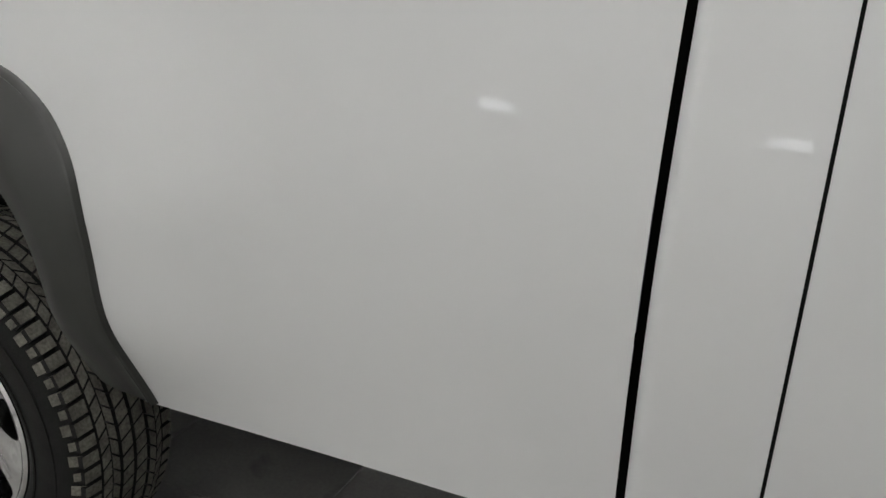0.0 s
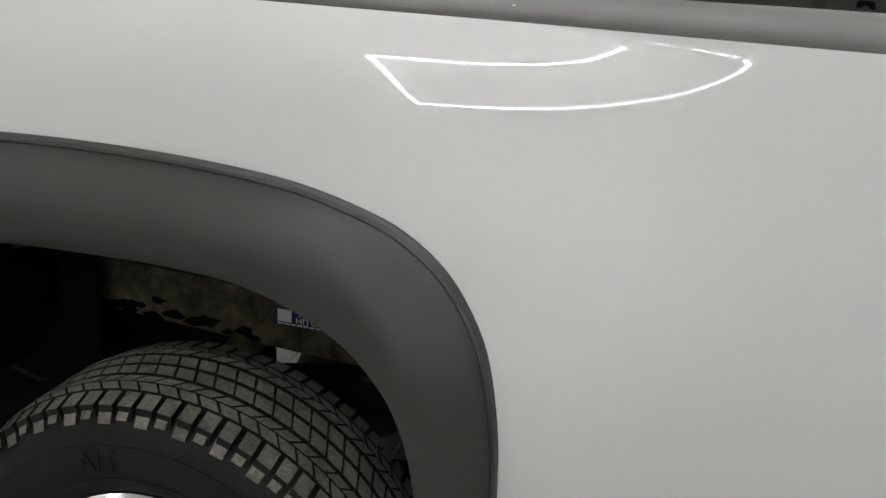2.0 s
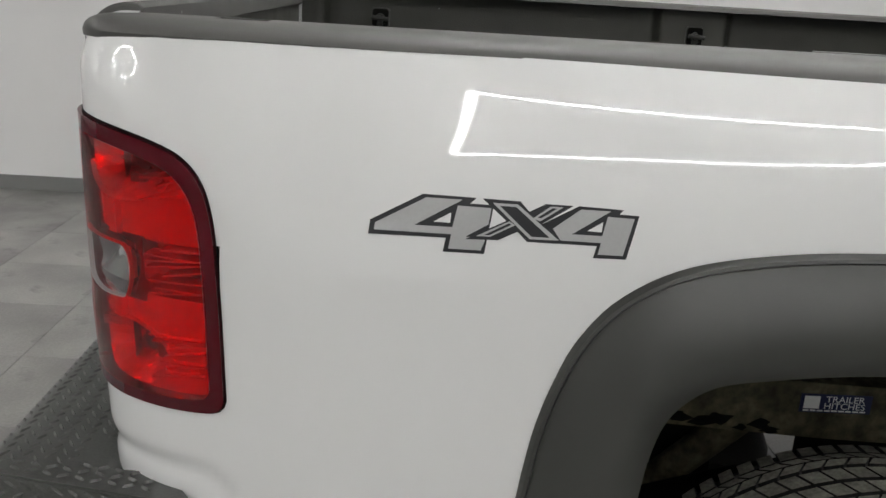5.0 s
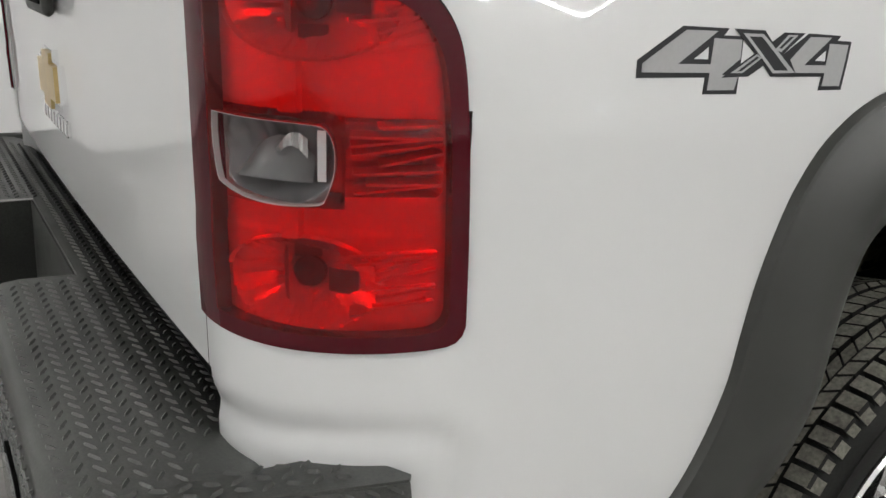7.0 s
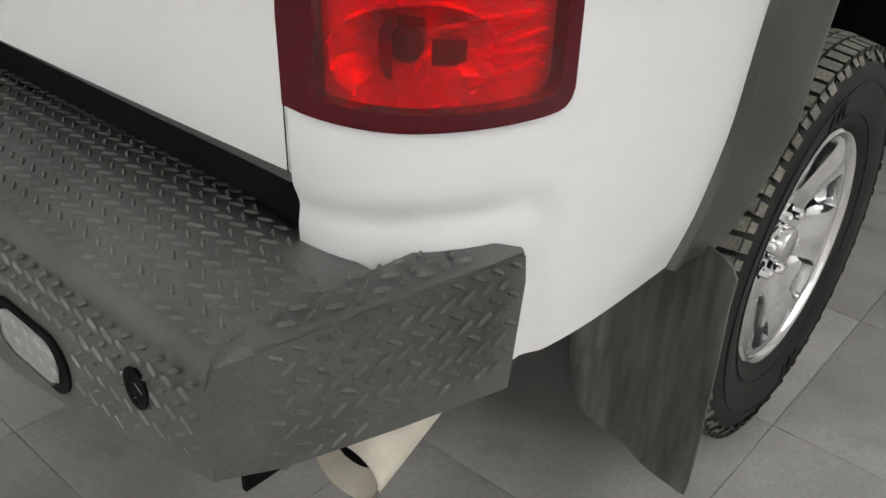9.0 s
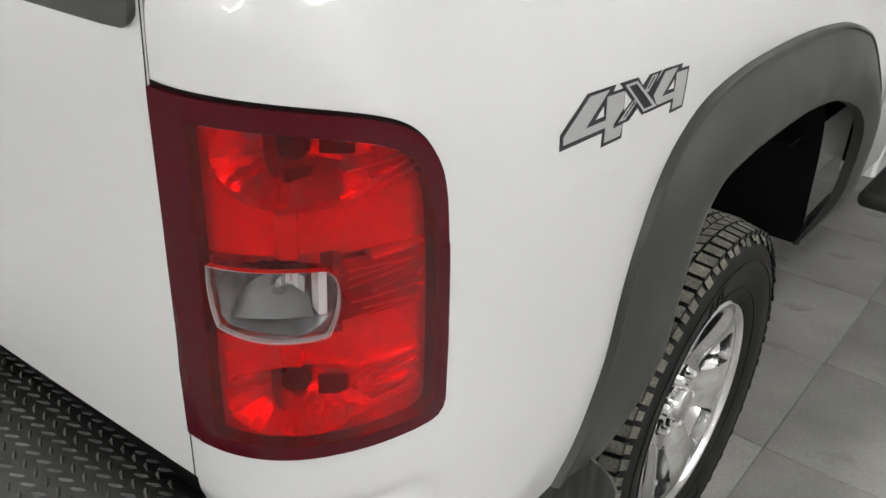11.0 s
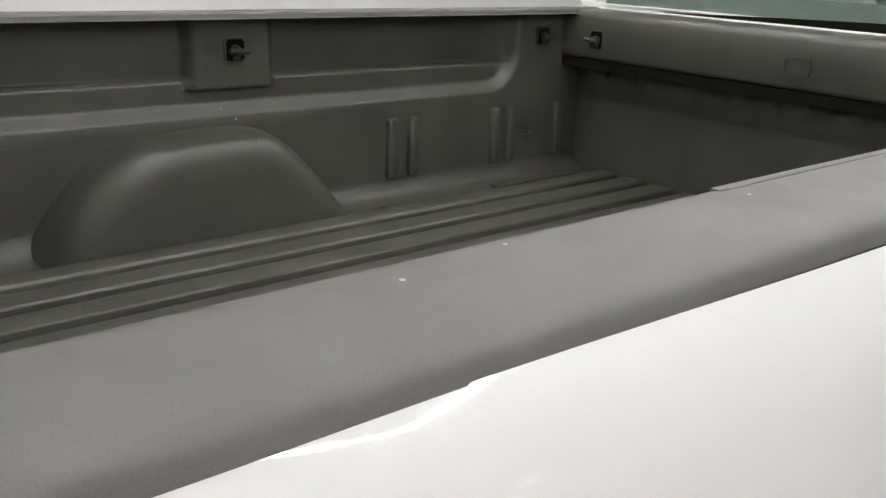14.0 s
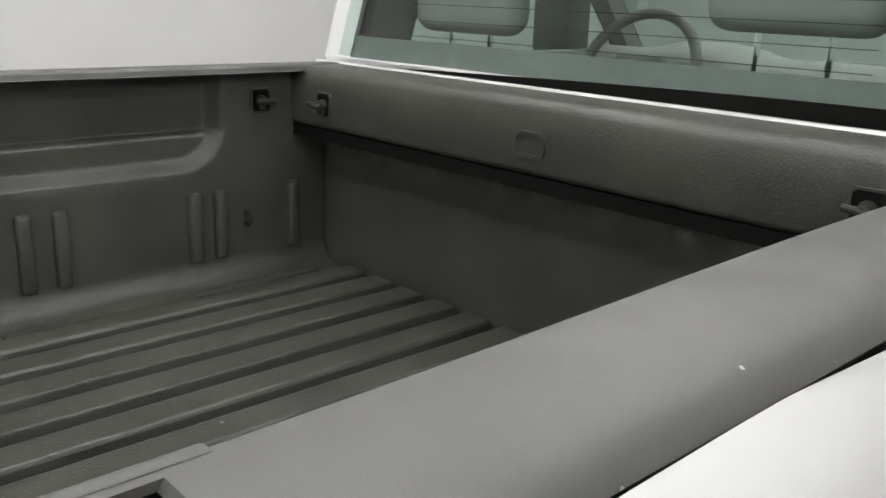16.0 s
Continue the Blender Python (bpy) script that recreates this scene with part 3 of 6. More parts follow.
def tail_lamp(flip):
    lamp = empty("tail_lamp", truck)
    tagged(lamp, "red tail lamp with a clear reversing window and dark red border")
    fl = Matrix.Translation((0, 2 * YC, 0)) @ Matrix.Diagonal((1, -1, 1, 1)) if flip else Matrix.Identity(4)
    x_end = LAMP_XMAX
    edge = [(w_of_x(x), z) for x, z in LAMP_TOP[1:] + LAMP_SIDE + LAMP_BOT[:-1]]
    right = spline([(0.002, LAMP_TOP[0][1])] + edge + [(0.002, LAMP_BOT[-1][1])], 90)
    outline = [tuple(p) for p in right]
    c = np.array([0.168, 1.148])

    def ring(s, sx=None):
        return [(max(0.001, q[0]), q[1]) for q in (c + (np.array(p) - c) * ((sx or s), s) for p in outline)]

    inner = [(max(0.040, a), b) for a, b in ring(0.89, 0.845)]
    # the reversing window: tall at the tailgate side, rounded towards the fender
    win = rounded([(0.047, 1.206), (0.09, 1.2045), (0.135, 1.203), (0.153, 1.200), (0.161, 1.184), (0.161, 1.160), (0.153, 1.136), (0.146, 1.131),
                   (0.11, 1.129), (0.08, 1.133), (0.056, 1.142), (0.051, 1.150), (0.047, 1.178)], 60)
    cw = np.array([0.104, 1.168])
    win_in = [tuple(cw + (np.array(p) - cw) * (0.985, 0.976)) for p in win]

    def add(name, outl, holes, mat, out, back, label="", parent=lamp, dome=0.0, steps=(0.010, 0.03)):
        bm = bmesh.new()

        def lay(k):
            return lambda w, z: on_side(w, z, k + dome * max(0.0, 1 - ((w - c[0]) / 0.16) ** 2) * max(0.0, 1 - ((z - c[1]) / 0.2) ** 2))
        patch(bm, outl, holes, steps, lay(out), place_back=lay(back) if back is not None else None)
        bmesh.ops.transform(bm, matrix=fl, verts=bm.verts)
        return part(name, bm, mat, parent, label, auto=30)

    add("gasket", ring(1.012, 1.012), [ring(0.97)], BLACK, 0.0012, -0.004, "thin black gasket line")
    add("lamp_border", ring(0.996), [inner], MAROON, 0.0065, -0.010, "glossy dark red lamp border")
    add("lens", inner, [win], RED_LENS, 0.0065, None, "clear red lens", dome=0.004)
    add("window_rim", win, [win_in], CLEAR_RIM, 0.0085, 0.002, "pale rim of the reversing window", steps=(0.01, 0))
    add("reversing_window", win_in, [], CLEAR_LENS, 0.0080, None, "clear reversing window", steps=(0.01, 0))
    def put(name, mat, label, faces, parent=lamp, auto=30):
        """A lamp part from strips of points given as (along, height, lift) on the side surface."""
        bm = bmesh.new()
        for rows in faces:
            loft(bm, [[on_side(*p) for p in row] for row in rows])
        bmesh.ops.transform(bm, matrix=fl, verts=bm.verts)
        return part(name, bm, mat, parent, label, auto=auto)

    # housing behind the lens: two round bowls and a flatter middle chamber, bright flat bands between them
    BOWLS = ((0.134, 1.303, 0.082, 0.045), (0.126, 1.050, 0.080, 0.044))

    def inside(w, z):
        k = 0.010
        for wc, zc, a, b in BOWLS:
            r = ((w - wc) / a) ** 2 + ((z - zc) / b) ** 2
            flute = 0.0012 * math.sin(30 * math.atan2(z - zc, w - wc)) * float(smoothstep(0.08, 0.3, r))
            if r < 1:
                k = max(k, 0.012 + 0.046 * (1 - r) + flute)
        # middle chamber behind the stripes
        m = float(smoothstep(0.160, 0.172, w) * (1 - smoothstep(0.252, 0.264, w)) * smoothstep(1.135, 1.142, z) * (1 - smoothstep(1.202, 1.208, z)))
        # room for the reversing chamber
        if abs(w - 0.104) < 0.062 and abs(z - 1.168) < 0.041:
            k = 0.058
        return max(k, 0.010 + 0.026 * m)

    bm = bmesh.new()
    patch(bm, ring(0.95), [], (0.005, 0.004), lambda w, z: on_side(w, z, -inside(w, z)))
    bmesh.ops.transform(bm, matrix=fl, verts=bm.verts)
    part("reflector", bm, REFLECT, lamp, "bright reflector with two fluted bowls", auto=22)
    for wc, zc, a, b in BOWLS:
        # socket hole, bulb and the plates that stand round it
        p0, p1 = Vector(on_side(wc, zc, -0.060)), Vector(on_side(wc, zc, -0.020))
        bm = bmesh.new()
        tube(bm, p0, p0 + (p1 - p0) * 0.30, 0.017, 0.0155, seg=24)
        bmesh.ops.transform(bm, matrix=fl, verts=bm.verts)
        part("bulb_socket", bm, LAMPDARK, lamp, "dark bulb socket")
        bm = bmesh.new()
        tube(bm, p0 + (p1 - p0) * 0.28, p0 + (p1 - p0) * 0.75, 0.0095, 0.0085, seg=16)
        bmesh.ops.create_uvsphere(bm, u_segments=16, v_segments=8, radius=0.0085, matrix=Matrix.Translation(p0 + (p1 - p0) * 0.75))
        bmesh.ops.transform(bm, matrix=fl, verts=bm.verts)
        part("bulb", bm, CLEAR_LENS, lamp, "small glass bulb")
        up = 1 if zc > 1.2 else -1
        for w0, w1, z0, z1, d0, d1 in ((wc - 0.036, wc - 0.020, zc - 0.026, zc + 0.030, -0.046, -0.030), (wc + 0.026, wc + 0.060, zc - up * 0.008, zc + up * 0.016, -0.040, -0.030),
                                       (wc - 0.014, wc + 0.018, zc - up * 0.040, zc - up * 0.019, -0.034, -0.040)):
            put("shade_plate", LAMPDARK, "dark plate inside the lamp", [[[(w, z, d) for w, d in ((w0, d0), ((w0 + w1) / 2, (d0 + d1) / 2), (w1, d1))] for z in np.linspace(z0, z1, 5)]])
        # arched rim over the bowl
        arc = [(wc + 1.02 * a * math.cos(t), zc + 1.02 * b * math.sin(t)) for t in np.linspace(0.06 * math.pi, 0.94 * math.pi, 22)] if up < 0 else [(wc + 1.02 * a * math.cos(t), zc + 1.02 * b * math.sin(t)) for t in np.linspace(-0.94 * math.pi, -0.06 * math.pi, 22)]
        arc = [p for p in arc if 0.045 < p[0] < 0.26]
        put("bowl_rim", REFLECT, "bright rim of the bowl", [[[(w, z, -0.010), (w, z - up * 0.0022, -0.004), (w, z - up * 0.0045, -0.010)] for w, z in arc]])
    # upright bright bar between the chambers
    for z0, z1 in ((1.210, 1.254), (1.096, 1.124)):
        put("centre_bar", REFLECT, "bright upright bar", [[[(w, z, d) for w, d in ((0.106, -0.010), (0.110, -0.003), (0.126, -0.003), (0.130, -0.010))] for z in np.linspace(z0, z1, 4)]])
    # stepped horizontal ribs on the fender side of each chamber
    rnd = random.Random(5)
    for lo, hi, w0 in ((1.262, 1.318, 0.172), (1.138, 1.204, 0.170), (1.020, 1.082, 0.168)):
        for z in np.arange(lo, hi, 0.0085):
            a = w0 + 0.035 * rnd.random()
            e = min(0.262, float(np.interp(z, [1.0, 1.03, 1.25, 1.29, 1.32], [0.235, 0.262, 0.262, 0.24, 0.19])))
            if e - a < 0.02:
                continue
            tilt = 0.004 * rnd.random()
            put("optic_rib", REFLECT, "", [[[(w, z + tilt * k + dz, d) for dz, d in ((0.0, -0.028), (0.0006, -0.005), (0.0032, -0.004), (0.0060, -0.022))] for k, w in enumerate(np.linspace(a, e, 5))]])
    for w0, z0 in ((0.075, 1.262), (0.190, 1.172), (0.225, 1.164), (0.206, 1.150)):
        put("shade_plate", LAMPDARK, "dark plate inside the lamp", [[[(w, z, -0.026) for w in np.linspace(w0, w0 + 0.024, 4)] for z in (z0, z0 + 0.004, z0 + 0.008)]])
    # reversing chamber: a mirror bowl with a dark lower shelf and a bright side pillar
    def bowl(w, z):
        r = ((w - 0.104) / 0.060) ** 2 + ((z - 1.168) / 0.042) ** 2
        return -0.006 - 0.034 * max(0.0, 1 - r) - 0.0015 * math.sin(w * 420) * float(smoothstep(1.168, 1.178, z))
    bm = bmesh.new()
    patch(bm, [tuple(cw + (np.array(p) - cw) * 1.02) for p in win], [], (0.004, 0.004), lambda w, z: on_side(w, z, bowl(w, z)))
    bmesh.ops.transform(bm, matrix=fl, verts=bm.verts)
    part("reversing_reflector", bm, SMOKED, lamp, "dark grey bowl behind the clear window", auto=40)
    put("reversing_shelf", LAMPGREY, "grey shelf in the reversing window", [[[(w, 1.148 + 0.10 * (w - 0.066) * k + 0.034 * k * (1 - ((w - 0.1) / 0.05) ** 2), -0.006 - 0.020 * k) for w in np.linspace(0.062, 0.140, 12)] for k in (0.0, 0.5, 1.0)]])
    put("reversing_fin", REFLECT, "bright ribbed fin in the reversing window", [[[(0.100 + 0.034 * k, 1.168 + 0.010 * math.sin(math.pi * k) + dz * (0.35 + 0.65 * k), -0.020 + 0.002 * math.sin(60 * k) + 0.006 * k) for k in np.linspace(0, 1, 24)] for dz in (0.0, 0.009, 0.018)]])
    put("window_pillar", DECAL_LIGHT, "pale pillar at the edge of the window", [[[(0.142, z, -0.020), (0.145, z, -0.004), (0.153, z, -0.004)] for z in np.linspace(1.150, 1.196, 5)]])
    p0, p1 = Vector(on_side(0.108, 1.180, -0.034)), Vector(on_side(0.108, 1.176, -0.012))
    bm = bmesh.new()
    tube(bm, p0, p1, 0.008, 0.007, seg=14)
    bmesh.ops.transform(bm, matrix=fl, verts=bm.verts)
    part("reversing_bulb", bm, CLEAR_LENS, lamp, "small glass bulb")


tail_lamp(False)
tail_lamp(True)

# ------------------------------------------------------------------ drive decal on the box side

def decal_xy(p):
    """Decal units to side coordinates (width units of a 373 by 111 sheet)."""
    a, b = (p[0] - 1127) / 373.0, (167 - p[1]) / 111.0
    return (DEC_X0 + DEC_W * a + DEC_SX * b, DEC_Z0 + DEC_H * b + DEC_SZ * a)


DEC_X0, DEC_W, DEC_SX, DEC_Z0, DEC_H, DEC_SZ = 0.401, 0.335, -0.014, 1.2300, 0.0675, -0.0025
decal = empty("decal", truck)
tagged(decal, "grey and black four-wheel-drive lettering decal")


def decal_piece(name, pts, mat, out, holes=(), label=""):
    bm = bmesh.new()
    lay = lambda x, z: side_point(u_of_x(x), z, out)
    patch(bm, [decal_xy(p) for p in pts], [[decal_xy(p) for p in h] for h in holes], (0.03, 0.03), lay, place_back=lambda x, z: side_point(u_of_x(x), z, out - 0.0006))
    part(name, bm, mat, decal, label, auto=60)


decal_piece("digit_edge", [(1127, 140), (1133, 112), (1210, 56), (1282, 57), (1272, 69), (1304, 69), (1281, 167), (1225, 167), (1232, 139)], DECAL_DARK, 0.0008, [[(1218, 109), (1245, 88), (1241, 109)]], "dark edge of the digit")
decal_piece("digit_edge", [(1362, 103), (1420, 60), (1480, 62), (1473, 71), (1500, 72), (1475, 161), (1430, 162), (1437, 137), (1376, 137)], DECAL_DARK, 0.0008, [[(1426, 108), (1450, 88), (1446, 109)]], "dark edge of the digit")
decal_piece("cross_edge", [(1290, 57), (1341, 58), (1351, 77), (1375, 60), (1412, 60), (1366, 99), (1388, 131), (1384, 137), (1342, 137), (1331, 118), (1303, 137), (1258, 139), (1318, 98)], DECAL_DARK, 0.0014, (), "dark cross of the lettering")
decal_piece("digit_fill", [(1136, 131), (1139, 117), (1214, 62), (1263, 62), (1192, 117), (1243, 117), (1255, 74), (1300, 75), (1293, 107), (1259, 134), (1286, 137), (1277, 160), (1233, 160), (1240, 131)], DECAL_GREY, 0.0012, (), "grey face of the digit")
decal_piece("digit_fill", [(1380, 107), (1422, 66), (1462, 66), (1405, 116), (1446, 116), (1457, 77), (1493, 78), (1471, 154), (1437, 154), (1443, 130), (1388, 130)], DECAL_GREY, 0.0012, (), "grey face of the digit")
decal_piece("cross_line", [(1303, 64), (1337, 64), (1386, 130), (1346, 131)], DECAL_GREY, 0.0018, [[(1312, 69), (1334, 69), (1374, 126), (1349, 126)]], "thin grey line in the cross")
decal_piece("cross_line", [(1354, 90), (1381, 64), (1398, 64), (1364, 94)], DECAL_GREY, 0.0018, [[(1361, 87), (1383, 67), (1390, 67), (1366, 88)]], "thin grey line in the cross")
decal_piece("cross_line", [(1274, 131), (1322, 98), (1329, 105), (1293, 131)], DECAL_GREY, 0.0018, [[(1285, 128), (1321, 102), (1324, 105), (1292, 128)]], "thin grey line in the cross")

# ------------------------------------------------------------------ load bed
FLOOR_Z = 0.972
BED0, BED1 = 0.075, 2.568


def grid_mesh(name, xs, zs, place, mat, label="", parent=truck, auto=40, flip=False, skip=None):
    verts = [place(a, b) for a in xs for b in zs]
    if flip:
        verts = [(x, 2 * YC - y, z) for x, y, z in verts]
    n = len(zs)
    faces = [(i * n + j, (i + 1) * n + j, (i + 1) * n + j + 1, i * n + j + 1) for i in range(len(xs) - 1) for j in range(n - 1)]
    bm = bmesh.new()
    vs = [bm.verts.new(v) for v in verts]
    for f in faces:
        if not (skip and skip(*(sum((vs[k].co for k in f), Vector()) / 4))):
            bm.faces.new([vs[k] for k in f])
    return part(name, bm, mat, parent, label, auto=auto)


def rib_height(y):
    t = (y - YC) / 0.115
    t = abs(t % 1.0 - 0.5) * 0.115
    return 0.030 * (1 - float(smoothstep(0.033, 0.051, t))) if abs(y - YC) < 0.66 else 0.0


ys = np.linspace(0.165, 2 * YC - 0.165, 560)
grid_mesh("bed_floor", [BED0 - 0.03, 0.4, 0.80, 1.1, 1.545, 1.8, 2.1, 2.4, 2.548, 2.558, 2.568, BED1 + 0.02], ys, lambda x, y: (x, y, FLOOR_Z + rib_height(y) * (1 - float(smoothstep(2.548, 2.573, x)))), FLOOR_LINER, "ribbed floor with black sprayed liner", skip=lambda x, y, z: 0.80 < x < 1.545 and abs(y - YC) > YC - 0.29)
# faces low in the grooves get the darker colour that stands for shade
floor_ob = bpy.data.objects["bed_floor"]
floor_ob.data.materials.append(GROOVE_SHADE)
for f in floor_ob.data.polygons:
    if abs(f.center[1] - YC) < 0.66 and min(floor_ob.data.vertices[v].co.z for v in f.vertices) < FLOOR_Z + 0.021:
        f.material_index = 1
for x0, x1, y in ((0.3, 0.62, 1.71), (1.70, 1.99, 1.704), (2.14, 2.50, 1.730), (1.58, 1.705, 1.638), (1.02, 1.16, 1.605), (0.25, 0.7, 1.648)):
    bm = bmesh.new()
    box(bm, x0, x1, y - 0.022, y + 0.022, FLOOR_Z - 0.004, FLOOR_Z + 0.012, 0.006)
    part("floor_pad", bm, LINER, truck, "raised pad in the black bed floor")


def wall_y(x, z):
    """Left inner wall: recess under the rail, pads at the tie-downs, rounded foot."""
    foot = max(0.0, FLOOR_Z + 0.07 - z)
    y = 1.80 - (0.07 - math.sqrt(max(0.0, 0.07 ** 2 - foot ** 2)))
    low = 1.283 + 0.01 * (x - 1.2) * 0
    cx = max(0.0, x - 2.16)
    cz = max(0.0, low + 0.10 - z)
    end = 1 - smoothstep(0.085, 0.125, math.hypot(cx, min(cz, 0.2))) if cx > 0 else 1 - smoothstep(0.085, 0.125, cz)
    start = smoothstep(0.12, 0.2, x)
    pad = smoothstep(1.17, 1.205, x) * (1 - smoothstep(1.395, 1.43, x)) * smoothstep(1.322, 1.334, z)
    step = 0.6 + 0.4 * smoothstep(1.345, 1.362, z)
    return y + 0.046 * float(end) * float(start) * (1 - float(pad)) * float(step)


HOUSE = [(0.772, 0.965), (0.825, 1.065), (0.893, 1.147), (0.96, 1.198), (1.04, 1.227), (1.15, 1.238), (1.29, 1.236), (1.375, 1.212), (1.45, 1.150), (1.53, 1.060), (1.612, 0.965)]


def in_house(x, y, z):
    return inside_poly(x, z, [(1.19 + (a - 1.19) * 0.95, 0.94 + (b - 0.965) * 0.95) for a, b in HOUSE])


wx = np.unique(np.r_[np.linspace(0.06, 1.15, 45), np.linspace(1.15, 1.45, 50), np.linspace(1.45, 2.12, 20), np.linspace(2.12, 2.34, 32), np.linspace(2.34, 2.575, 8)])
wz = np.unique(np.r_[np.linspace(FLOOR_Z, FLOOR_Z + 0.075, 8), np.linspace(FLOOR_Z + 0.075, 1.26, 12), np.linspace(1.26, 1.40, 36), np.linspace(1.40, 1.508, 6)])
grid_mesh("bed_wall", wx, wz, lambda x, z: (x, wall_y(x, z), z), LINER, "pressed inner wall with black sprayed liner", skip=in_house)
grid_mesh("bed_wall", wx[::2], wz[::2], lambda x, z: (x, wall_y(x, min(z, 1.468)), min(z, 1.468)), LINER, "pressed inner wall with black sprayed liner", flip=True, skip=in_house)
bm = bmesh.new()
box(bm, 0.06, 2.5, 1.785, 1.83, 1.501, 1.514, 0.004)
part("rail_lip", bm, LINER, truck, "black lip under the rail")


def rib(x, z0, z1):
    bm = bmesh.new()
    box(bm, x - 0.017, x + 0.017, 1.782, 1.83, z0, z1, 0.010, 3)
    part("wall_rib", bm, LINER, truck, "pressed rib in the bed wall")


for x in (1.788, 1.866, 2.189, 2.259, 2.473):
    rib(x, 1.035, 1.213)


def wheel_house(flip):
    prof = spline(HOUSE, 72)
    c = np.array([1.19, 0.965])
    keys = [(1.83, 1.07, 1.0), (1.79, 1.03, 1.0), (1.75, 1.0, 1.0), (1.72, 0.97, 0.997), (1.695, 0.925, 0.985), (1.675, 0.865, 0.955), (1.662, 0.795, 0.905), (1.654, 0.70, 0.82), (1.650, 0.55, 0.66), (1.648, 0.30, 0.36), (1.647, 0.02, 0.02)]
    rows = []
    for y, sx, sz in spline(keys, 44):
        ring = []
        for p in c + (prof - c) * (sx, sz):
            # shallow flat pressed into the top
            dent = 0.007 * float(smoothstep(1.05, 1.075, p[0]) * (1 - smoothstep(1.29, 1.315, p[0])) * smoothstep(1.672, 1.682, y) * (1 - smoothstep(1.722, 1.732, y)) * smoothstep(1.17, 1.19, p[1]))
            ring.append((p[0], y, p[1] - dent))
        rows.append(ring)
    bm = bmesh.new()
    loft(bm, rows)
    if flip:
        bmesh.ops.transform(bm, matrix=Matrix.Translation((0, 2 * YC, 0)) @ Matrix.Diagonal((1, -1, 1, 1)), verts=bm.verts)
    part("wheel_house", bm, LINER, truck, "rounded wheel house with black liner", auto=60)


wheel_house(False)
wheel_house(True)

# head of the bed
hx = 2.475
prof = [(hx + 0.105, 1.362), (hx + 0.012, 1.366), (hx + 0.004, 1.370), (hx, 1.380), (hx, 1.45), (hx + 0.002, 1.492), (hx + 0.010, 1.508), (hx + 0.03, 1.515), (hx + 0.13, 1.517)]
bm = bmesh.new()
loft(bm, [[(x, y, z) for x, z in prof] for y in np.linspace(0.165, 1.805, 24)])
part("head_beam", bm, LINER, truck, "black lined beam at the head of the bed", auto=50)
grid_mesh("head_panel", np.linspace(0.165, 1.81, 180), np.linspace(FLOOR_Z - 0.01, 1.39, 30), lambda y, z: (BED1 + 0.012 + 0.012 * math.sin(y * 60) * float(smoothstep(1.27, 1.335, z)), y, z), LINER, "black lined front panel of the bed")
bm = bmesh.new()
box(bm, hx + 0.125, hx + 0.150, 0.10, 1.87, 1.44, 1.5215, 0.003)
part("box_front_lip", bm, WHITE, truck, "white painted front lip of the box")
bm = bmesh.new()
box(bm, BED1 + 0.035, BOX_FRONT - 0.012, 0.09, 1.88, 0.80, 1.44)
part("box_front_wall", bm, WHITE, truck, "white front wall of the box", smooth=False)
# black strip in place of the deep shade below the beam
bm = bmesh.new()
box(bm, hx + 0.006, hx + 0.10, 0.17, 1.80, 1.336, 1.3645)
part("beam_gap", bm, BLACK, truck, "black strip standing in for the shade under the head beam", smooth=False)
# dent with an oval plug in the beam
bm = bmesh.new()
def soft_rect(cy, cz, a, b):
    return [(cy + a * math.copysign(abs(math.cos(t)) ** 0.5, math.cos(t)), cz + b * math.copysign(abs(math.sin(t)) ** 0.5, math.sin(t))) for t in np.linspace(0, 2 * math.pi, 32, endpoint=False)]


o, i_ = soft_rect(0.967, 1.4275, 0.041, 0.026), soft_rect(0.967, 1.4285, 0.033, 0.0195)
patch(bm, o, [i_], (0, 0), lambda y, z: (hx - 0.006, y, z), place_back=lambda y, z: (hx + 0.004, y, z))
part("plug_ring", bm, LINER, truck, "raised ring round the beam plug")


def tie_down(at, turn):
    m = Matrix.Translation(at) @ Matrix.Rotation(turn, 4, "Z")
    t = empty("tie_down", truck)
    tagged(t, "black tie-down knob in a square recess")
    o = [(-0.026, -0.022), (-0.020, -0.028), (0.020, -0.028), (0.026, -0.022), (0.026, 0.022), (0.020, 0.028), (-0.020, 0.028), (-0.026, 0.022)]
    bm = bmesh.new()
    extrude_outline(bm, [m @ Vector((a, -0.001, b)) for a, b in o], m.to_3x3() @ Vector((0, -0.003, 0)))
    part("recess", bm, BLACK, t, "dark square recess")
    bm = bmesh.new()
    patch(bm, [(a * 1.12, b * 1.1) for a, b in o], [[(a * 0.96, b * 0.96) for a, b in o]], (0, 0), lambda a, b: m @ Vector((a, -0.006, b)), place_back=lambda a, b: m @ Vector((a, 0.004, b)))
    part("recess_rim", bm, LINER, t)
    bm = bmesh.new()
    tube(bm, m @ Vector((0, -0.002, 0)), m @ Vector((0, -0.02, 0)), 0.014, 0.012, 18)
    tube(bm, m @ Vector((0, -0.02, 0)), m @ Vector((0, -0.034, 0)), 0.009, 0.008, 12)
    tube(bm, m @ Vector((-0.026, -0.030, 0.002)), m @ Vector((0.024, -0.030, -0.002)), 0.0065, 0.0065, 10)
    box(bm, -0.010, 0.010, -0.016, -0.004, -0.024, -0.012, 0.004, m=m)
    part("knob", bm, STEEL, t, "black steel turning knob")


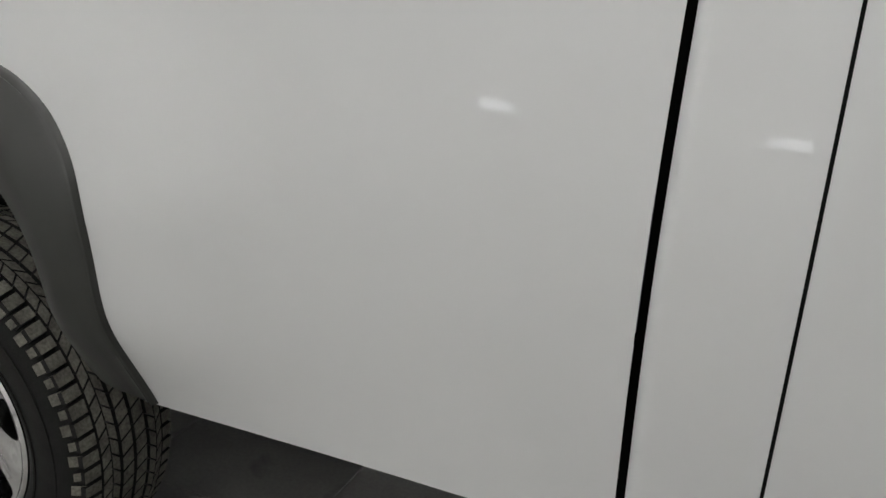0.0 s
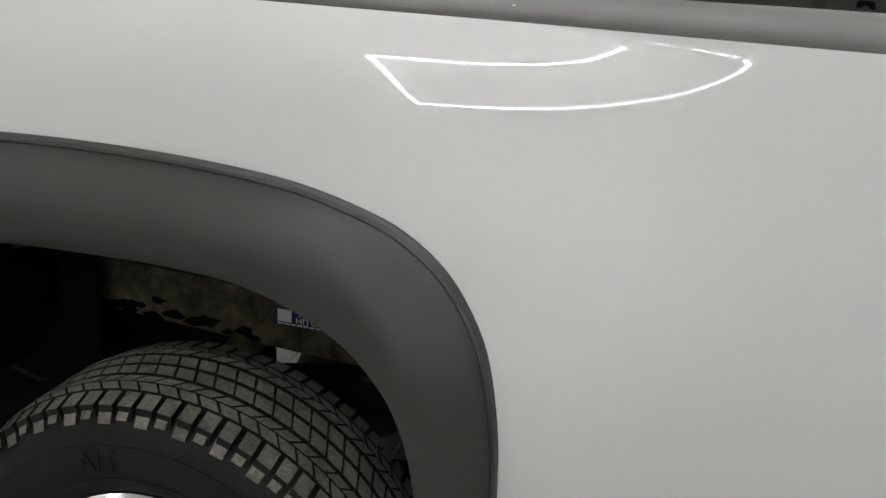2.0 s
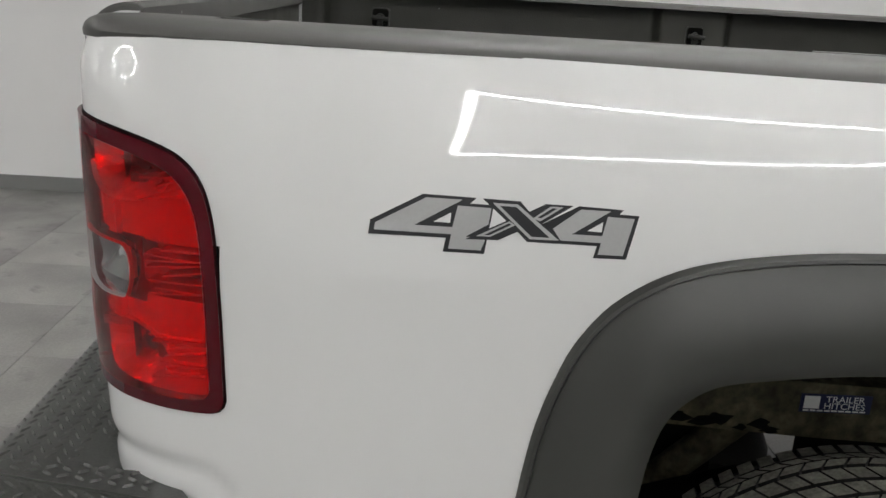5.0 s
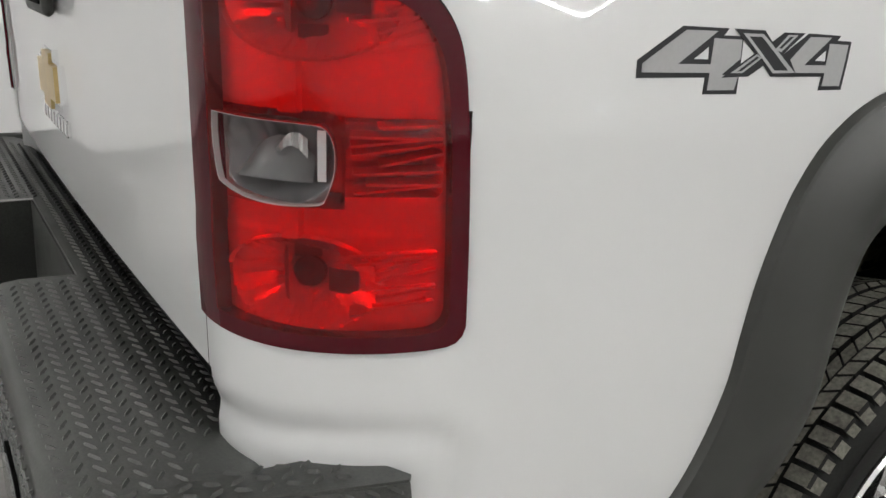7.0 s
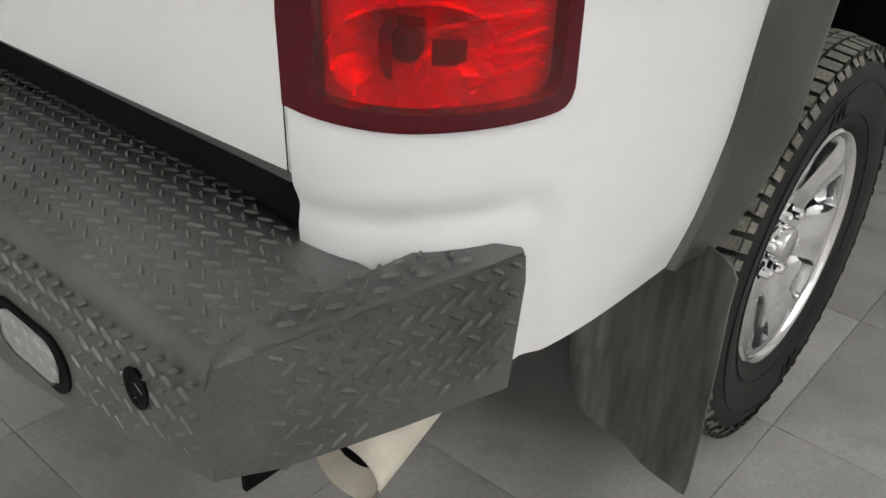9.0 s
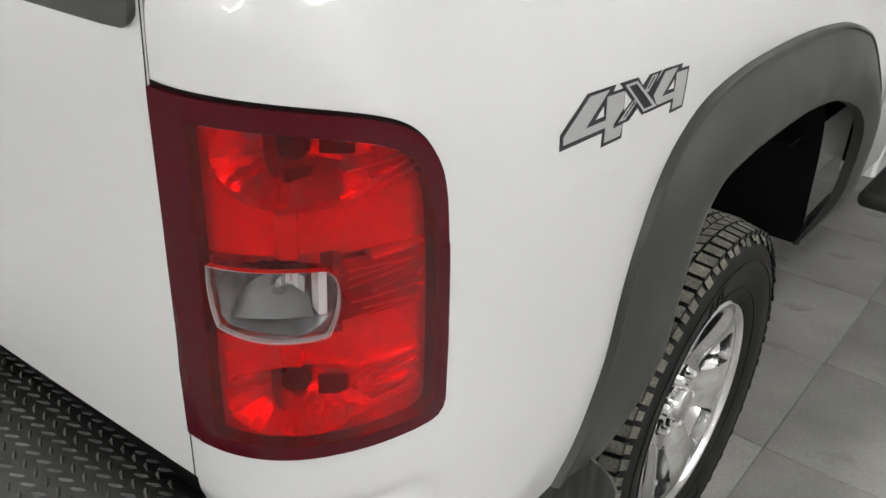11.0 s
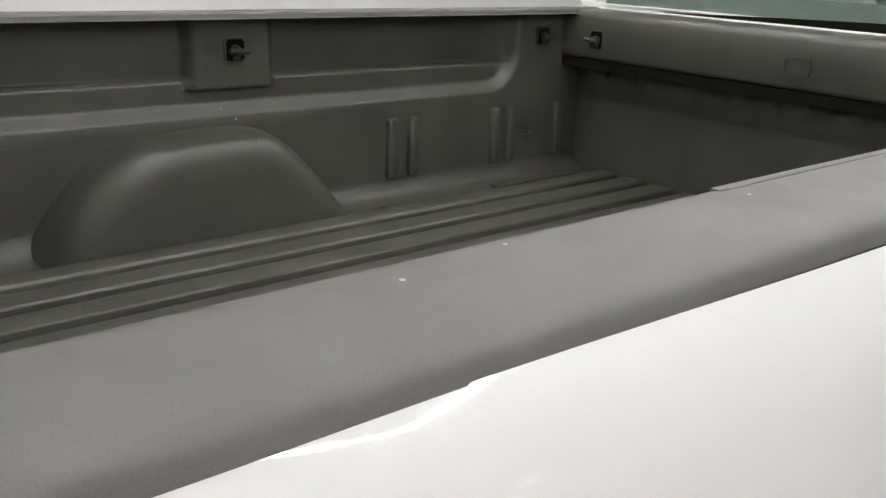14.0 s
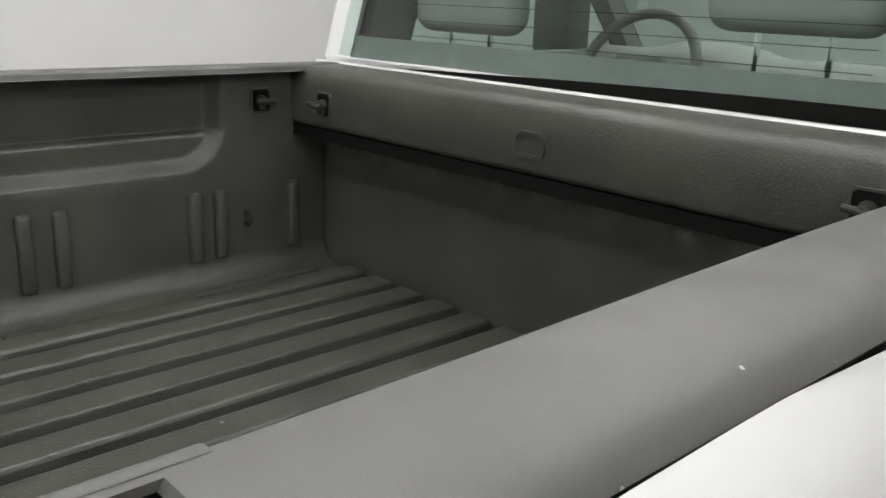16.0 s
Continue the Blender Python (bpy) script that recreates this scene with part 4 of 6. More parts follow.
tie_down((1.302, 1.800, 1.424), 0)
tie_down((2.383, 1.800, 1.429), 0)
tie_down((0.32, 1.800, 1.424), 0)
tie_down((hx, 1.650, 1.428), -math.pi / 2)
tie_down((hx, 0.320, 1.428), -math.pi / 2)
bm = bmesh.new()
mm = Matrix.Translation((2.331, 1.788, 1.131)) @ Matrix.Rotation(radians(90), 4, "Y")
ring_pts = []
for a in np.linspace(0, 2 * math.pi, 18, endpoint=False):
    ring_pts.append([mm @ Vector(((0.018 + 0.005 * math.cos(b)) * math.cos(a), (0.018 + 0.005 * math.cos(b)) * math.sin(a), 0.005 * math.sin(b))) for b in np.linspace(0, 2 * math.pi, 8, endpoint=False)])
loft(bm, ring_pts, closed=True, wrap=True)
part("lashing_ring", bm, STEEL, truck, "small steel lashing ring on the bed wall")

# ------------------------------------------------------------------ tailgate
GY0, GY1 = 0.1835, 2 * YC - 0.1835
gate = empty("tailgate", truck)
tagged(gate, "white closed tailgate with a black top cap")


def gate_x(y, z):
    e = min(y - GY0, GY1 - y)
    bow = -0.012 * (1 - ((y - YC) / (YC - GY0)) ** 2)
    return 0.013 + bow + 0.035 * max(1.35 - z, 0.0)


gz = np.r_[np.linspace(0.928, 1.06, 16), np.linspace(1.07, 1.28, 8), np.linspace(1.29, 1.43, 12)]
gy = np.r_[np.linspace(GY0, GY0 + 0.16, 16), np.linspace(GY0 + 0.17, GY1 - 0.17, 30), np.linspace(GY1 - 0.16, GY1, 16)]
grid_mesh("gate_panel", gy, gz, lambda y, z: (gate_x(y, z), y, z), WHITE, "glossy white tailgate panel", parent=gate)
bm = bmesh.new()
box(bm, 0.04, 0.072, GY0 + 0.004, GY1 - 0.004, 0.935, 1.462, 0.004)
part("inner_panel", bm, LINER, gate, "black lined inner side of the tailgate")
bm = bmesh.new()
for y0, y1, z0, z1 in ((GY0, GY0 + 0.004, 0.929, 1.42), (GY1 - 0.004, GY1, 0.929, 1.42)):
    box(bm, 0.03, 0.045, y0, y1, z0, z1)
box(bm, 0.028, 0.06, GY0, GY1, 0.928, 0.932)
part("gate_edge", bm, WHITE, gate, smooth=False)
roll = [(0.013 - 0.002 * math.sin(t), 1.395 + 0.035 * k) for k, t in ((0.0, 0.0), (1.0, 0.0))] + [(0.063 - 0.050 * math.cos(t), 1.432 + 0.050 * math.sin(t)) for t in np.linspace(0.1, math.pi / 2, 10)] + [(0.080, 1.4822)]
for y0, y1 in ((GY0, GY0 + 0.024), (GY1 - 0.024, GY1)):
    bm = bmesh.new()
    loft(bm, [[(x, y, z) for x, z in roll] for y in (y0, y1)])
    ye = GY0 if y0 < 1 else GY1
    bm.faces.new([bm.verts.new((x, ye, z)) for x, z in roll + [(0.080, 1.395)]])
    part("top_edge", bm, WHITE, gate, "white rolled top edge of the tailgate")
cap = [(0.012, 1.396), (0.0065, 1.400), (0.0045, 1.410), (0.0040, 1.430)] + [(0.060 - 0.056 * math.cos(t), 1.434 + 0.058 * math.sin(t)) for t in np.linspace(0.08, math.pi / 2, 12)] + [(0.074, 1.491), (0.081, 1.486), (0.083, 1.455)]
bm = bmesh.new()
rows = []
e0 = GY0 + 0.0085
for y in [e0 + d for d in (0.0, 0.0015, 0.004, 0.009, 0.02, 0.05)] + list(np.linspace(e0 + 0.12, 2 * YC - e0 - 0.12, 14)) + [2 * YC - e0 - d for d in (0.05, 0.02, 0.009, 0.004, 0.0015, 0.0)]:
    e = min(y - e0, 2 * YC - e0 - y)
    s_ = math.sqrt(max(0.0, 1 - (1 - min(1.0, e / 0.006)) ** 2))
    bow = -0.010 * (1 - ((y - YC) / (YC - GY0)) ** 2)
    # the lower corner of the cap is rounded
    lift = 0.022 * (1 - math.sqrt(max(0.0, 1 - (1 - min(1.0, e / 0.030)) ** 2)))
    ring = []
    for x, z in cap:
        cx, cz = 0.060, 1.434
        zz = max(z, 1.396 + lift) if x < 0.03 else z
        ring.append((cx + (x - cx) * (0.92 + 0.08 * s_) + (bow if x < 0.05 else 0.0), y, cz + (zz - cz) * (0.92 + 0.08 * s_) if zz > cz else zz))
    rows.append(ring)
loft(bm, rows)
for r in (rows[0], rows[-1]):
    bm.faces.new([bm.verts.new(p) for p in r])
part("top_cap", bm, RAIL, gate, "grained black plastic tailgate top cap")
bm = bmesh.new()
loft(bm, [[(0.0085 + 0.035 * max(1.35 - z, 0.0), y, z) for y in (0.1797, 0.1820)] for z in np.linspace(0.93, 1.45, 12)])
part("gate_gap", bm, BLACK, truck, "dark joint beside the tailgate", smooth=False)
# added black sheet, makes the gap under the tailgate read as shaded
bm = bmesh.new()
box(bm, 0.075, 0.10, 0.15, 2 * YC - 0.15, 0.62, 0.96)
part("rear_sill", bm, BLACK, truck, "black sheet added to keep the gap behind the bumper dark", smooth=False)
# handle, badge and letters
bm = bmesh.new()
box(bm, -0.020, 0.0, YC - 0.105, YC + 0.105, 1.232, 1.362, 0.012, 3)
part("bezel", bm, FLARE, gate, "black handle bezel")
bm = bmesh.new()
box(bm, -0.0235, -0.018, YC - 0.085, YC + 0.085, 1.25, 1.305, 0.004)
part("handle_recess", bm, BLACK, gate, "dark recess behind the handle")
bm = bmesh.new()
box(bm, -0.040, -0.022, YC - 0.085, YC + 0.085, 1.292, 1.345, 0.010, 3)
part("handle", bm, FLARE, gate, "black plastic handle")
bt = [(-0.105, -0.032), (-0.042, -0.032), (-0.042, -0.052), (0.042, -0.052), (0.042, -0.032), (0.093, -0.032), (0.105, 0.032), (0.042, 0.032), (0.042, 0.052), (-0.042, 0.052), (-0.042, 0.032), (-0.093, 0.032)]
for s, x, mat, lab in ((1.0, -0.012, CHROME, "chrome edge of the emblem"), (0.88, -0.017, GOLD, "gold emblem face")):
    bm = bmesh.new()
    extrude_outline(bm, [(x + 0.009, YC + a * s, 1.125 + b * s) for a, b in bt], (0.012, 0, 0))
    part("emblem", bm, mat, gate, lab, smooth=False)
for k in range(8):
    bm = bmesh.new()
    y = 0.885 + k * 0.033
    box(bm, 0.004, 0.02, y, y + 0.023, 1.040, 1.068, 0.003)
    part("letter_bar", bm, CHROME, gate, "small chrome bar", smooth=False)

# ------------------------------------------------------------------ wheels
R_T, R_RIM = 0.428, 0.252
WX, WZ = 1.210, 0.428


def text_mesh(body, size, thick=0.0):
    cu = bpy.data.curves.new("text", "FONT")
    cu.body, cu.size, cu.extrude = body, size, thick
    cu.align_x, cu.align_y = "CENTER", "CENTER"
    cu.resolution_u = 3
    tmp = bpy.data.objects.new("text", cu)
    scene.collection.objects.link(tmp)
    me = bpy.data.meshes.new_from_object(tmp.evaluated_get(bpy.context.evaluated_depsgraph_get()))
    bpy.data.objects.remove(tmp)
    bm = bmesh.new()
    bm.from_mesh(me)
    return bm


def lathe(bm, prof, seg=64, closed=False):
    """Turn a profile of (radius, y) round the y axis."""
    rows = []
    for a in np.linspace(0, 2 * math.pi, seg, endpoint=False):
        rows.append([(r * math.cos(a), y, r * math.sin(a)) for r, y in prof])
    loft(bm, rows, closed=closed, wrap=True)


def build_wheel():
    """Local: the outer face looks to -y, the middle of the tread at y = 0.13."""
    w = empty("wheel", truck)
    tagged(w, "polished alloy wheel with an all-terrain tyre")
    bm = bmesh.new()
    lathe(bm, [(R_RIM - 0.005, 0.035), (R_RIM + 0.006, 0.022), (R_RIM + 0.02, 0.012), (0.315, 0.000), (0.35, -0.003), (0.375, 0.002), (0.394, 0.012), (0.402, 0.026), (0.405, 0.045), (0.407, 0.09), (0.408, 0.135),
               (0.407, 0.18), (0.405, 0.225), (0.402, 0.244), (0.39, 0.26), (0.35, 0.272), (0.30, 0.268), (R_RIM, 0.245)], 96)
    tyre = part("tyre", bm, RUBBER, w, "black tyre carcass", auto=60)
    # tread blocks in five rows, skewed, with grooves between
    bm = bmesh.new()
    rnd = random.Random(3)
    rows = ((0.010, 0.045, 76, 0.10, 0.5, 0.26), (0.050, 0.069, 76, 0.45, 0.1, 0.14), (0.072, 0.091, 76, -0.45, 0.45, 0.14), (0.100, 0.130, 76, 0.35, 0.2, 0.13),
            (0.139, 0.169, 76, 0.35, 0.7, 0.13), (0.178, 0.197, 76, -0.45, 0.4, 0.14), (0.200, 0.219, 76, 0.45, 0.0, 0.14), (0.224, 0.258, 76, -0.10, 0.1, 0.26))
    for y0, y1, n, skew, off, gap0 in rows:
        da = 2 * math.pi / n
        for k in range(n):
            a0 = (k + off) * da
            gap = gap0 * rnd.uniform(0.8, 1.25)
            vs = []
            for r in (0.400, None):
                for y, s in ((y0, -1), (y1, 1)):
                    for e in (0, 1):
                        a = a0 + da * (gap / 2 + e * (1 - gap)) + da * skew * s * 0.5
                        edge = 0.012 * ((1 - float(smoothstep(0.010, 0.075, y))) + float(smoothstep(0.190, 0.258, y)))
                        rr = (R_T - edge) if r is None else r - edge
                        vs.append(bm.verts.new((rr * math.cos(a), y, rr * math.sin(a))))
            b, t = vs[:4], vs[4:]
            bm.faces.new((t[0], t[1], t[3], t[2]))
            # walls stay bare rubber without dust; their dark also stands in for groove shade
            for i, j in ((0, 1), (1, 3), (3, 2), (2, 0)):
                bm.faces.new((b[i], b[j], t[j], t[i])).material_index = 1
    # shoulder lugs down the side wall
    for k in range(76):
        a0 = 2 * math.pi * (k + 1.0) / 76
        d = 2 * math.pi / 76
        for side, ys_ in ((0, (0.018, 0.004)), (1, (0.244, 0.262))):
            h = 0.70 if k % 2 else 0.55
            p = []
            for r, y in ((0.412, ys_[0]), (0.388 if k % 2 else 0.396, ys_[1])):
                for e in (-1, 1):
                    a = a0 + e * d * h / 2
                    p.append((r, y, a))
            for lift in (0,):
                o = -0.003 if side == 0 else 0.003
                q = [bm.verts.new((r * math.cos(a), y + o, r * math.sin(a))) for r, y, a in p]
                z = [bm.verts.new((r * math.cos(a), y - o, r * math.sin(a))) for r, y, a in p]
                bm.faces.new((q[0], q[1], q[3], q[2]))
                for i, j in ((0, 1), (1, 3), (3, 2), (2, 0)):
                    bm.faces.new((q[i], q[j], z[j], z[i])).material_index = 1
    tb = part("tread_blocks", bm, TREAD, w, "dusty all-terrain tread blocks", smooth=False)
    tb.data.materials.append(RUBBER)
    tagged(tb, kind="stuff")
    # raised rings and lettering on the side wall
    for r, h in ((0.288, 0.003), (0.352, 0.0025)):
        bm = bmesh.new()
        y = float(np.interp(r, [0.27, 0.315, 0.35, 0.375], [0.012, 0.0, -0.003, 0.002]))
        lathe(bm, [(r - 0.003, y + 0.003), (r - 0.002, y - h), (r + 0.002, y - h), (r + 0.003, y + 0.003)], 80)
        part("sidewall_ring", bm, RUBBER, w)
    for word, ang in (("A/T", 118), ("A/T", -62)):
        bm = text_mesh(word, 0.05, 0.002)
        a = radians(ang)
        m = Matrix.Rotation(a - math.pi / 2, 4, Vector((0, -1, 0))) @ Matrix.Translation((0, -0.003, 0.322)) @ Matrix.Rotation(math.pi / 2, 4, "X")
        bmesh.ops.transform(bm, matrix=m, verts=bm.verts)
        part("sidewall_letters", bm, RUBBER, w, "raised tyre letters", smooth=False)
    # rim
    bm = bmesh.new()
    lathe(bm, [(R_RIM - 0.004, 0.045), (R_RIM, 0.030), (R_RIM + 0.002, 0.020), (R_RIM - 0.004, 0.015), (R_RIM - 0.012, 0.018), (R_RIM - 0.016, 0.028), (R_RIM - 0.022, 0.04), (0.215, 0.07), (0.208, 0.13), (0.215, 0.23)], 80)
    part("rim", bm, ALLOY, w, "polished alloy rim", auto=50)

    def face_y(r):
        return float(np.interp(r, [0, 0.05, 0.085, 0.13, 0.2, 0.24], [0.070, 0.072, 0.070, 0.058, 0.036, 0.026]))

    outline = [(0.236 * math.cos(a), 0.236 * math.sin(a)) for a in np.linspace(0, 2 * math.pi, 72, endpoint=False)]
    holes = []
    for k in range(6):
        a = k * math.pi / 3 + math.pi / 6
        h = [(0.118, -0.015), (0.118, 0.015), (0.165, 0.036), (0.205, 0.047), (0.221, 0.040), (0.224, 0.0), (0.221, -0.040), (0.205, -0.047), (0.165, -0.036)]
        holes.append([(r * math.cos(a) - t * math.sin(a), r * math.sin(a) + t * math.cos(a)) for r, t in rounded(h, 26)])
    bm = bmesh.new()

    def crown(x, z):
        r = math.hypot(x, z)
        a = (math.atan2(z, x) / (math.pi / 3) + 0.5) % 1.0 - 0.5
        ridge = 0.010 * math.exp(-(a / 0.16) ** 2) * float(smoothstep(0.08, 0.14, r)) * (1 - float(smoothstep(0.20, 0.235, r)))
        return (x, face_y(r) - ridge, z)
    patch(bm, outline, holes, (0.02, 0.02), crown, place_back=lambda x, z: (x * 0.985, face_y(math.hypot(x, z)) + 0.035, z * 0.985))
    spokes = part("spokes", bm, ALLOY, w, "six polished alloy spokes", auto=25)
    bm = bmesh.new()
    lathe(bm, [(0.0, 0.035), (0.02, 0.035), (0.036, 0.039), (0.041, 0.046), (0.042, 0.075)], 32)
    part("hub_cap", bm, ALLOY, w, "polished hub cap")
    for k in range(6):
        a = k * math.pi / 3
        c = Vector((0.070 * math.cos(a), 0, 0.070 * math.sin(a)))
        bm = bmesh.new()
        tube(bm, c + Vector((0, 0.0735, 0)), c + Vector((0, 0.069, 0)), 0.021, 0.021, 20)
        part("lug_seat", bm, BLACK, w)
        bm = bmesh.new()
        tube(bm, c + Vector((0, 0.075, 0)), c + Vector((0, 0.048, 0)), 0.0125, 0.0115, 6)
        tube(bm, c + Vector((0, 0.048, 0)), c + Vector((0, 0.043, 0)), 0.0115, 0.006, 12)
        part("lug_nut", bm, CHROME, w, "chrome lug nut")
    bm = bmesh.new()
    lathe(bm, [(0.0, 0.125), (0.19, 0.125), (0.19, 0.16), (0.0, 0.16)], 40)
    part("brake_disc", bm, STEEL, w, "dark brake disc")
    return w


wheel = build_wheel()
wheel.matrix_basis = pose(WX, 0.020, WZ, 0, 14, 0)
FRONT_X = 4.62
for x, flip in ((FRONT_X, False), (WX, True), (FRONT_X, True)):
    copy_thing(wheel, pose(x, 2 * YC - 0.020, WZ, 0, 25, 180) if flip else pose(x, 0.020, WZ, 0, 40, 0))

# ------------------------------------------------------------------ mud flaps and wheel wells


def mud_flap(flip, x0):
    pts = [(0.155, 0.70), (0.165, 0.55), (0.155, 0.42), (0.13, 0.34), (0.08, 0.285), (0.03, 0.26), (-0.035, 0.26), (-0.055, 0.28), (-0.055, 0.60), (-0.035, 0.69)]
    bm = bmesh.new()
    outl = rounded(pts, 60)
    lay = lambda y, z: (x0 + 0.03 * (0.7 - z) + 0.012 * math.sin(y * 14) - 0.06 * float(smoothstep(0.06, 0.16, y)), y, z)
    patch(bm, outl, [], (0.03, 0.03), lay, place_back=lambda y, z: (lay(y, z)[0] + 0.006, y, z))
    patch(bm, outl, [], (0.03, 0.03), lambda y, z: (lay(y, z)[0] + 0.006, y, z))
    if flip:
        bmesh.ops.transform(bm, matrix=Matrix.Translation((0, 2 * YC, 0)) @ Matrix.Diagonal((1, -1, 1, 1)), verts=bm.verts)
    part("mud_flap", bm, FLAP, truck, "scuffed black plastic mud flap", auto=60)


mud_flap(False, 0.60)
mud_flap(True, 0.60)


def well_liner(flip):
    rows = []
    for y in (0.02, 0.14, 0.30, 0.358, 0.42):
        rows.append([(p[0], y, min(p[1] + 0.004, 0.944 if flip or y > 0.36 else 2.0)) for p in arch_in])
    # only the rear and front legs: over the wheel the well is open up to the bed
    lo = int(np.argmax(arch_in[:, 1] > 0.944)) + 1
    hi = ARCH_N - int(np.argmax(arch_in[::-1, 1] > 0.944)) - 1
    for a, b in ((0, lo), (hi, ARCH_N)) if flip else ((0, lo), (lo - 1, hi + 1), (hi, ARCH_N)):
        bm = bmesh.new()
        loft(bm, [r[a:b] for r in (rows[:4] if a == lo - 1 and not flip else rows)])
        if flip:
            bmesh.ops.transform(bm, matrix=Matrix.Translation((0, 2 * YC, 0)) @ Matrix.Diagonal((1, -1, 1, 1)), verts=bm.verts)
        part("well_liner", bm, BLACK, truck, "matt black wheel well liner")
    for x0, x1 in ((0.12, 0.84), (1.62, 2.60)):
        bm = bmesh.new()
        box(bm, x0, x1, 0.43, 0.44, 0.28 if x0 < 1 else 0.60, 0.965)
        if flip:
            bmesh.ops.transform(bm, matrix=Matrix.Translation((0, 2 * YC, 0)) @ Matrix.Diagonal((1, -1, 1, 1)), verts=bm.verts)
        part("inner_skirt", bm, BLACK, truck, "matt black inner skirt", smooth=False)
    bm = bmesh.new()
    box(bm, 0.10, 2.62, 0.362, 0.60, 0.945, 0.952)
    box(bm, 0.10, 0.745, 0.06, 0.361, 0.945, 0.952)
    box(bm, 1.545, 2.62, 0.06, 0.361, 0.945, 0.952)
    if flip:
        bmesh.ops.transform(bm, matrix=Matrix.Translation((0, 2 * YC, 0)) @ Matrix.Diagonal((1, -1, 1, 1)), verts=bm.verts)
    part("bed_underside", bm, BLACK, truck, "dark underside of the bed", smooth=False)


well_liner(False)
well_liner(True)

# ------------------------------------------------------------------ frame, axle, springs, pipe


def frame_rail(y0, y1):
    bm = bmesh.new()
    xs = np.linspace(0.10, 5.0, 99)
    lo = [0.755 + 0.02 * math.sin(3.1 * x) - 0.10 * float(smoothstep(1.9, 2.4, x)) for x in xs]
    hi = [l + 0.115 for l in lo]
    loft(bm, [[(x, y0, a), (x, y0, b), (x, y1, b), (x, y1, a)] for x, a, b in zip(xs, lo, hi)], closed=True)
    rail = part("frame_rail", bm, FRAME, truck, "dusty yellowed frame rail with dark patches", auto=40)
    return rail


rail_r = frame_rail(0.49, 0.56)
frame_rail(2 * YC - 0.56, 2 * YC - 0.49)
rnd = random.Random(21)
for k in range(34):
    x = 0.72 + k * 0.034 + rnd.uniform(-0.02, 0.02)
    z = 0.758 + 0.02 * math.sin(3.1 * x) + (0.02 if k % 7 else 0.1) * rnd.random()
    if 1.17 < x < 1.37:
        continue
    n = 11
    s = rnd.uniform(0.008, 0.022)
    pts = [(x + 1.5 * s * rnd.uniform(0.4, 1.4) * math.cos(a), z + 0.7 * s * rnd.uniform(0.5, 1.2) * math.sin(a)) for a in np.linspace(0, 2 * math.pi, n, endpoint=False)]
    bm = bmesh.new()
    extrude_outline(bm, [(a, 0.4895, b) for a, b in pts], (0, -0.0012, 0))
    part("paint_flake", bm, BLACK, rail_r, "dark scale on the frame rail", smooth=False)
for x, z in ((0.876, 0.782), (1.50, 0.80), (1.62, 0.81)):
    bm = bmesh.new()
    tube(bm, (x, 0.4895, z), (x, 0.487, z), 0.011, seg=16)
    part("frame_hole", bm, BLACK, rail_r, "round hole in the frame rail")
# sticker
bm = bmesh.new()
box(bm, 1.205, 1.343, 0.4860, 0.4875, 0.798, 0.836)
sticker = part("sticker", bm, material("navy_sticker", (0.012, 0.016, 0.06), 0.4, stain=0.1), rail_r, "small navy trailer hitch sticker", smooth=False)
sticker_white = material("sticker_white", (0.85, 0.85, 0.83), 0.5, stain=0.06, stain_size=30)


def sticker_part(name, bm, label=""):
    ob = part(name, bm, sticker_white, rail_r, label, smooth=False)


bm = bmesh.new()
box(bm, 1.212, 1.242, 0.4852, 0.4861, 0.806, 0.832)
sticker_part("sticker_logo", bm, "plain white logo square")
for word, z in (("TRAILER", 0.8255), ("HITCHES", 0.8115)):
    bm = text_mesh(word, 0.0182, 0.0002)
    bmesh.ops.transform(bm, matrix=Matrix.Translation((1.291, 0.4854, z)) @ Matrix.Rotation(math.pi / 2, 4, "X") @ Matrix.Diagonal((1.12, 1, 1, 1)), verts=bm.verts)
    sticker_part("sticker_word", bm, "white printed word")
bm = bmesh.new()
for k in range(9):
    box(bm, 1.212 + k * 0.0138, 1.212 + k * 0.0138 + 0.011, 0.4852, 0.4861, 0.8005, 0.8035)
sticker_part("sticker_small_print", bm, "fine white line of print")
# plates added only to block light and the bright floor behind the wheel
for x0, x1, z0 in ((0.5, 1.12, 0.50), (1.30, 1.635, 0.56), (1.66, 2.6, 0.50)):
    bm = bmesh.new()
    box(bm, x0, x1, 0.66, 0.675, z0, 0.95, 0.004)
    part("heat_shield", bm, BLACK, truck, "added black plate that blocks light under the bed", smooth=False)
